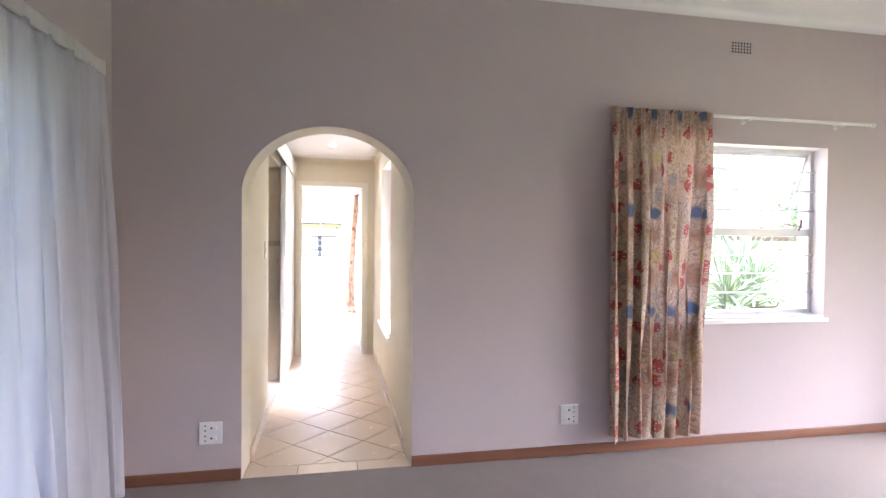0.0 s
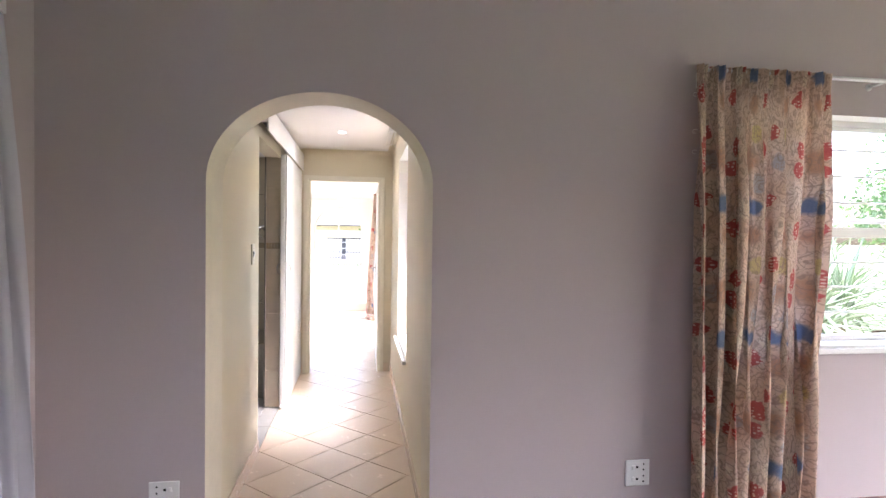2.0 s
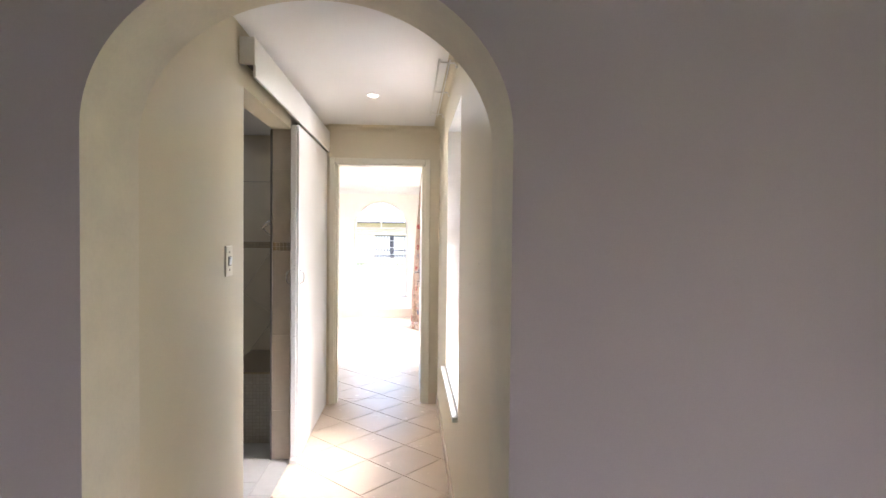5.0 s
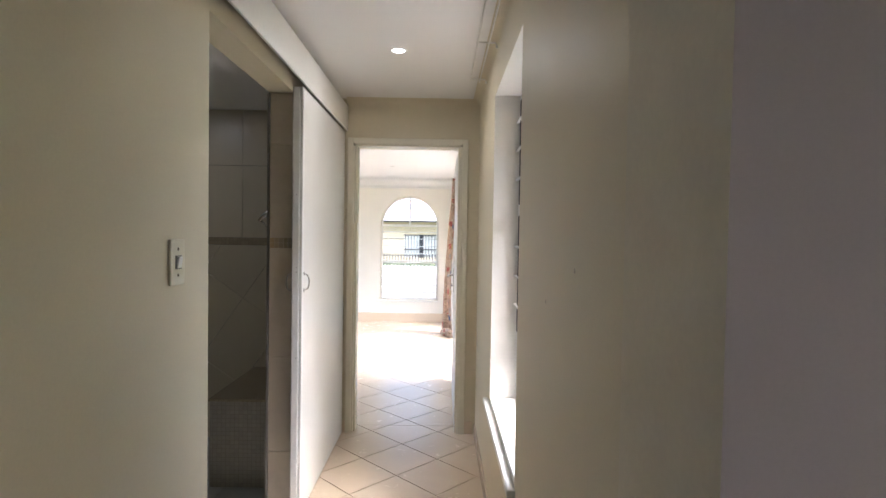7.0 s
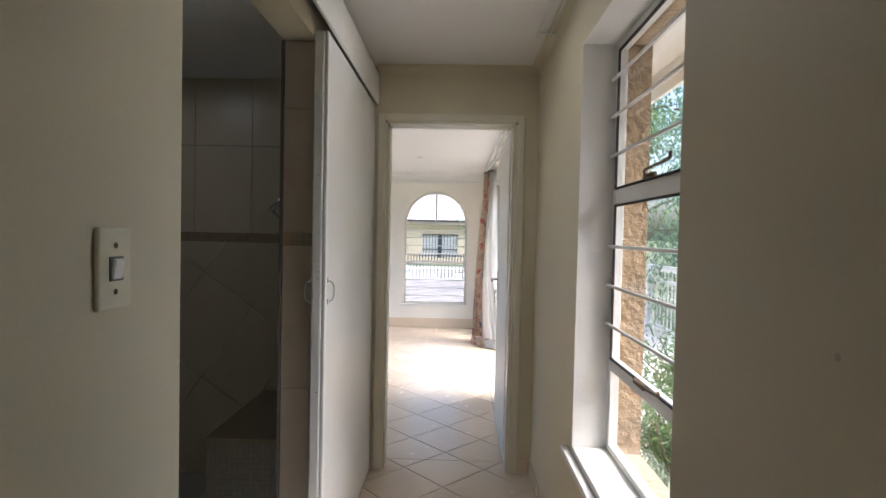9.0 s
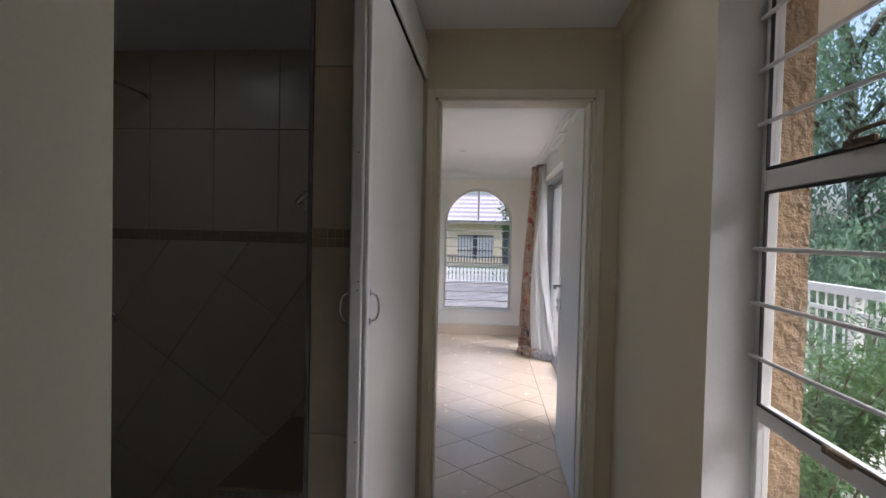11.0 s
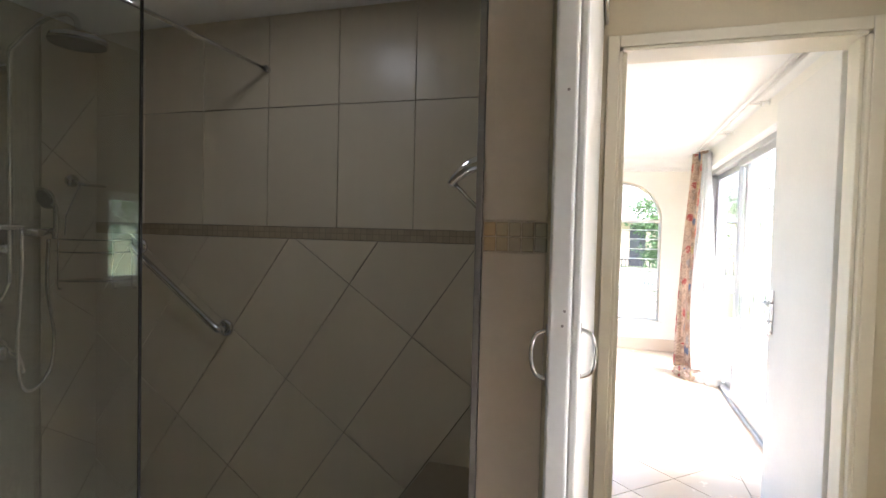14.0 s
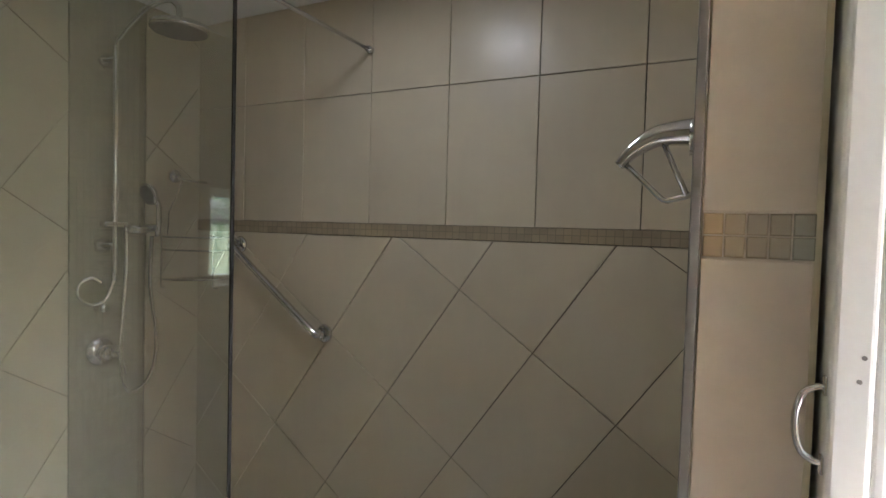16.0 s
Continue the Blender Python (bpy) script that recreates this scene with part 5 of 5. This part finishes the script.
def balustrade(name, a, b, z0, z1, gap, material, label, rail=0.05):
    """A railing: posts, two rails, thin uprights."""
    r = thing(name, (a[0], a[1], z0), label, "railing")
    A, B = Vector((*a, 0)), Vector((*b, 0))
    d = (B - A).normalized()
    length = (B - A).length
    side = Vector((-d.y, d.x, 0))

    def beam(p, q, w, h, nm):
        bm = bmesh.new()
        vs = [bm.verts.new(e + side * s * w / 2 + Vector((0, 0, h * t))) for e in (p, q) for s, t in ((-1, 0), (1, 0), (1, 1), (-1, 1))]
        for f in ((0, 1, 2, 3), (4, 5, 6, 7), (0, 1, 5, 4), (1, 2, 6, 5), (2, 3, 7, 6), (3, 0, 4, 7)):
            bm.faces.new([vs[i] for i in f])
        part(nm, bm, material, r)
    beam(A + Vector((0, 0, z1 - rail)), B + Vector((0, 0, z1 - rail)), rail * 1.3, rail, "top_rail")
    beam(A + Vector((0, 0, z1 - rail * 3.2)), B + Vector((0, 0, z1 - rail * 3.2)), rail * 0.6, rail * 0.5, "mid_rail")
    beam(A + Vector((0, 0, z0 + 0.08)), B + Vector((0, 0, z0 + 0.08)), rail * 0.6, rail * 0.5, "bottom_rail")
    n = max(1, round(length / 1.8))
    for k in range(n + 1):
        p = A + d * length * k / n
        part("post", boxed((p.x - rail * 0.55, p.y - rail * 0.55, z0 - 0.05), (p.x + rail * 0.55, p.y + rail * 0.55, z1 - rail), 0.004), material, r)
    m = int(length / gap)
    for k in range(m):
        p = A + d * (k + 0.5) * length / m
        part("upright", tube(bmesh.new(), [p + Vector((0, 0, z0 + 0.09)), p + Vector((0, 0, z1 - rail))], 0.011, 6), material, r)


balustrade("veranda_railing", (3.7, 4.2), (3.7, 9.0), -0.06, 0.985, 0.14, GLOSS, "white painted metal veranda railing", 0.08)
plain("fascia", (1.85, T, 2.33), (1.88, 4.4, 2.52), GLOSS, "white painted fascia board along the eaves", "fascia", 0.004)
plain("eaves_soffit", (1.272, T, 2.50), (1.85, 4.4, 2.52), GLOSS, "white boarded soffit under the eaves", "soffit")
plain("fascia", (1.60, 4.402, 2.40), (1.63, 9.5, 2.56), GLOSS, "white painted fascia board over the sliding door", "fascia", 0.004)
plain("eaves_soffit", (1.272, 4.402, 2.54), (1.60, 9.5, 2.56), GLOSS, "white boarded soffit over the sliding door", "soffit")
plain("paved_yard", (-14, 8.45, -0.3), (1.2, 21.0, -0.135), GROUT, "sandy joints of the paved yard", "pavement")


def palisade(name, x0, x1, y, z0, z1, gap, wd, material, label):
    r = thing(name, ((x0 + x1) / 2, y, z0), label, "fence")
    for z in (z0 + 0.12 * (z1 - z0), z1 - 0.15 * (z1 - z0)):
        part("rail", boxed((x0, y + 0.01, z - 0.02), (x1, y + 0.04, z + 0.02), 0.003), material, r)
    n = int((x1 - x0) / gap)
    me = None
    for k in range(n):
        x = x0 + (k + 0.5) * gap
        if me is None:
            ob = part("picket", boxed((-wd / 2, -0.01, 0), (wd / 2, 0.01, z1 - z0), 0.004), material, r)
            me = ob.data
        else:
            ob = new("picket", me)
            ob.parent = r
            ob.matrix_parent_inverse = Matrix.Translation(-r.location)
        ob.location = (x, y, z0)
    return r


palisade("palisade_fence", -5.0, 5.0, 18.2, -0.16, 0.32, 0.12, 0.075, GLOSS, "low white palisade fence across the yard")
palisade("street_fence", -7.0, 8.0, 24.0, -0.16, 0.54, 0.13, 0.045, GREYIRON, "dark iron picket fence along the street")


def neighbour_house():
    y, x0, x1, eave, ridge = 31.0, -9.0, 9.0, 2.2, 3.85
    h = thing("house", (0, y, -0.16), "pale yellow bungalow with a striped mauve sheet roof", "house")
    part("wall", wall_mesh((x0, y, -0.2), (x1, y + 6, eave), 0, [(-1.45, 0.6, 0.05, 1.4), (1.1, 1.9, -0.2, 2.0), (-6, -4, 0.7, 1.9)]), HOUSEWALL, h)
    for k in range(12):
        f0, f1 = k / 12, (k + 1) / 12
        bm = bmesh.new()
        ya, yb = y - 0.7 + 3.7 * f0, y - 0.7 + 3.7 * f1
        za, zb = eave + (ridge - eave) * f0, eave + (ridge - eave) * f1
        ins0, ins1 = 4.5 * f0, 4.5 * f1
        vs = [bm.verts.new(p) for p in ((x0 - 0.6 + ins0, ya, za), (x1 + 0.6 - ins0 - 3, ya, za), (x1 + 0.6 - ins1 - 3, yb, zb + 0.02), (x0 - 0.6 + ins1, yb, zb + 0.02))]
        bm.faces.new(vs)
        ex = bmesh.ops.extrude_face_region(bm, geom=bm.faces[:])
        for v in [g for g in ex["geom"] if isinstance(g, bmesh.types.BMVert)]:
            v.co.z -= 0.08
        part("roof_course", bm, ROOFTILE if k % 2 else ROOFPALE, h)
    part("fascia", boxed((x0 - 0.6, y - 0.75, eave - 0.09), (x1 - 2.4, y - 0.7, eave), 0.01), GREYIRON, h, "dark gutter board")
    for a, b, z0, z1 in ((-1.45, 0.6, 0.05, 1.4), (-6, -4, 0.7, 1.9)):
        wn_ = part("window", boxed((a, y + 0.1, z0), (b, y + 0.13, z1)), GLOSS, h, "pale curtained window behind dark bars")
        m_ = (a + b) / 2
        for p, q, r, s in ((a, b, z1 - 0.06, z1), (a, b, z0 + 0.45, z0 + 0.5), (m_ - 0.12, m_ + 0.12, z0, z1 - 0.06)):
            part("bar_frame", boxed((p, y + 0.02, r), (q, y + 0.05, s)), GREYIRON, wn_)
        for k in range(12):
            x = a + (b - a) * (k + 0.5) / 12
            part("burglar_bar", boxed((x - 0.015, y - 0.02, z0), (x + 0.015, y + 0.01, z1)), GREYIRON, wn_)
    part("door", boxed((1.1, y + 0.1, -0.2), (1.9, y + 0.15, 2.0)), GREYIRON, h)


neighbour_house()


# ---- pieces of floors and walls ----
def clip_poly(poly, lo, hi):
    """Cuts a convex outline to a rectangle."""
    for ax, lim, sgn in ((0, lo[0], 1), (0, hi[0], -1), (1, lo[1], 1), (1, hi[1], -1)):
        out = []
        for p, q in zip(poly, poly[1:] + poly[:1]):
            a, b = (p[ax] - lim) * sgn, (q[ax] - lim) * sgn
            if a >= 0:
                out.append(p)
            if a * b < 0:
                t = a / (a - b)
                out.append((p[0] + (q[0] - p[0]) * t, p[1] + (q[1] - p[1]) * t))
        poly = out
        if len(poly) < 3:
            return []
    return poly


def area(poly):
    return abs(sum(p[0] * q[1] - q[0] * p[1] for p, q in zip(poly, poly[1:] + poly[:1]))) / 2


def slab_mesh(name, poly, depth, place, material, edge=0.0012):
    """A thin piece with softened edges; poly in its own plane, place turns (u, v, height) into the world."""
    c = (sum(p[0] for p in poly) / len(poly), sum(p[1] for p in poly) / len(poly))

    def inset(p, d):
        v = Vector((c[0] - p[0], c[1] - p[1]))
        return (p[0] + v.x / max(v.length, 1e-6) * d, p[1] + v.y / max(v.length, 1e-6) * d)
    n = len(poly)
    vs = [place(*p, 0) for p in poly] + [place(*p, depth - edge) for p in poly] + [place(*inset(p, edge * 1.5), depth) for p in poly]
    fs = [tuple(range(2 * n, 3 * n))] + [(r * n + i, r * n + (i + 1) % n, (r + 1) * n + (i + 1) % n, (r + 1) * n + i) for r in range(2) for i in range(n)]
    me = bpy.data.meshes.new(name)
    me.from_pydata(vs, [], fs)
    bm = bmesh.new()
    bm.from_mesh(me)
    bmesh.ops.recalc_face_normals(bm, faces=bm.faces)
    bm.to_mesh(me)
    bm.free()
    me.materials.append(material)
    return me


def lay(name, outlines, depth, place, material, parent, shared=None):
    for poly in outlines:
        if poly and area(poly) > 2e-4:
            ob = new(name, slab_mesh(name, poly, depth, place, material))
            ob.parent = parent


def lattice(origin, a, b, gap, lo, hi):
    """Outlines of the pieces of a slanting grid with steps a and b, cut to a rectangle."""
    la, lb = math.hypot(*a), math.hypot(*b)
    ga, gb = gap / la / 2, gap / lb / 2
    out = []
    for i in range(-40, 41):
        for j in range(-40, 41):
            q = [(i + ga, j + gb), (i + 1 - ga, j + gb), (i + 1 - ga, j + 1 - gb), (i + ga, j + 1 - gb)]
            poly = [(origin[0] + a[0] * u + b[0] * v, origin[1] + a[1] * u + b[1] * v) for u, v in q]
            if max(p[0] for p in poly) < lo[0] or min(p[0] for p in poly) > hi[0] or max(p[1] for p in poly) < lo[1] or min(p[1] for p in poly) > hi[1]:
                continue
            out.append(clip_poly(poly, lo, hi))
    return [p for p in out if p]


def on_floor(u, v, h):
    return (u, v, h - 0.0055)


H = 0.237
floor_c, floor_b = bpy.data.objects["floor_tiled"], bpy.data.objects["floor_bedroom"]
lay("tile", lattice((0.49, 2.61), (H, H), (-H, H), 0.005, (0.001, 0.142), (0.991, 3.436)), 0.0055, on_floor, FLOORTILE, floor_c)
lay("tile", [[(a, 0.004), (b, 0.004), (b, 0.139), (a, 0.139)] for a, b in ((-0.008, 0.306), (0.310, 0.668), (0.672, 1.003))], 0.0055, on_floor, FLOORTILE, floor_c)
lay("tile", lattice((0.49, 2.61), (H, H), (-H, H), 0.005, (-1.4, 3.439), (0.86, 8.158)), 0.0055, on_floor, FLOORTILE, floor_b)
lay("tile", [[(0.864, y), (1.029, y), (1.029, y + 0.328), (0.864, y + 0.328)] for y in [3.44 + 0.332 * k for k in range(14)]], 0.0055, on_floor, FLOORTILE, floor_b)
floor_s = bpy.data.objects["floor_shower"]
lay("tile", lattice((-0.123, 1.185), (0.33, 0), (0, 0.33), 0.004, (-2.2, 0.3), (part_w - 0.001, 3.155)), 0.0055, on_floor, BATHFLOOR, floor_s)
lay("tile", [[(part_w + 0.002, 1.187), (-0.002, 1.187), (-0.002, 1.68), (part_w + 0.002, 1.68)], [(part_w + 0.002, 1.684), (-0.002, 1.684), (-0.002, 2.168), (part_w + 0.002, 2.168)]], 0.0055, on_floor, BATHFLOOR, floor_c)


def on_north(u, v, h):
    return (u, 3.163 - h, v)


def on_west(u, v, h):
    return (-2.206 + h, u, v)


north, west = bpy.data.objects["wall_shower_north"], bpy.data.objects["wall_shower_west"]
lo, hi = (-2.2, 0.0), (part_w - 0.006, 1.325)
up = [[(x + 0.0015, z0), (x + 0.3225, z0), (x + 0.3225, z1), (x + 0.0015, z1)] for x in [-2.242 + 0.324 * k for k in range(7)] for z0, z1 in ((1.375, 1.862), (1.865, 2.239))]
lay("tile", [clip_poly(p, (-2.2, 1.3), (part_w - 0.006, 2.3)) for p in up], 0.008, on_north, BATHTILE, north)
DA, DB = (0.2694, -0.1890), (-0.2830, -0.4070)
lay("tile", lattice((-0.885, 1.152), DA, DB, 0.003, lo, hi), 0.008, on_north, BATHTILE, north)
part("mosaic_band", boxed((-2.2, 3.152, 1.3265), (part_w - 0.006, 3.163, 1.3735), 0.001), MOSAIC, north, "brown-grey mosaic border")
for y0, y1 in ((1.46, 2.60), (2.90, 3.155)):
    lay("tile", lattice((2.947, 1.675), (0.2694, -0.189), (0.283, 0.407), 0.003, (y0, 0.0), (y1, 2.239)), 0.008, on_west, BATHTILE, west)
part("mosaic_strip", boxed((-2.206, 2.603, 0.0), (-2.197, 2.897, 2.239), 0.001), STRIPMOSAIC, west, "grey-green mosaic strip behind the shower")

# tiled end of the partition, with its border of small squares and grey corner trim
part_wall = bpy.data.objects["wall_corridor_west"]


def on_jamb(u, v, h):
    return (u, 2.17 - h, v)


def on_inner(u, v, h):
    return (part_w - h, u, v)


JAMB = tile_material("warm_beige_wall_tile", (0.62, 0.53, 0.42), 0.35, 0.06, 0.35)
lay("tile", [[(part_w + 0.004, a), (-0.008, a), (-0.008, b), (part_w + 0.004, b)] for a, b in ((0.0, 0.313), (0.316, 0.795), (0.798, 1.3355), (1.3905, 1.848), (1.851, 2.10))], 0.008, on_jamb, JAMB, part_wall)
for k in range(5):
    for j in range(2):
        x, z = part_w + 0.005 + 0.0225 * k, 1.3375 + 0.0262 * j
        tone = tile_material("ochre_mosaic_square", ((0.50, 0.36, 0.20), (0.46, 0.36, 0.23), (0.42, 0.34, 0.24), (0.36, 0.30, 0.21), (0.33, 0.30, 0.23))[k], 0.3, 0.1, 0.4)
        lay("mosaic_square", [[(x, z), (x + 0.0208, z), (x + 0.0208, z + 0.0246), (x, z + 0.0246)]], 0.007, on_jamb, tone, part_wall)
part("grout_bed", boxed((part_w + 0.003, 2.1655, 1.3345), (-0.009, 2.1705, 1.3915)), JAMB, part_wall, "beige grout behind the mosaic squares")
part("corner_trim", boxed((part_w - 0.010, 2.158, 0.0), (part_w + 0.002, 2.1695, 2.103), 0.002), CEMENT, part_wall, "grey tile edge trim")
lay("tile", [[(a, z0), (a + 0.32, z0), (a + 0.32, z1), (a, z1)] for a in (2.172, 2.495, 2.818) for z0, z1 in ((0.0, 0.485), (0.488, 0.973), (0.976, 1.46), (1.463, 1.95), (1.953, 2.238))], 0.007, on_inner, BATHTILE, part_wall)

# paving bricks of the yard, laid in rows
yard = bpy.data.objects["paved_yard"]
vs, fs = [], []
for j in range(110):
    for i in range(60):
        x0, y0 = -5.0 + 0.105 * i, 8.5 + 0.112 * j
        if x0 > 1.1:
            continue
        z = -0.128 + 0.004 * math.sin(12.9 * i + 78.2 * j)
        k = len(vs)
        vs += [(x0, y0, z), (x0 + 0.098, y0, z), (x0 + 0.098, y0 + 0.105, z), (x0, y0 + 0.105, z), (x0, y0, -0.14), (x0 + 0.098, y0, -0.14)]
        fs += [(k, k + 1, k + 2, k + 3), (k, k + 4, k + 5, k + 1)]
me = bpy.data.meshes.new("paving_bricks")
me.from_pydata(vs, [], fs)
me.materials.append(PAVE)
ob = new("paving_bricks", me)
ob.parent = yard
tagged(ob, "grey-pink paving bricks in rows", kind="stuff")
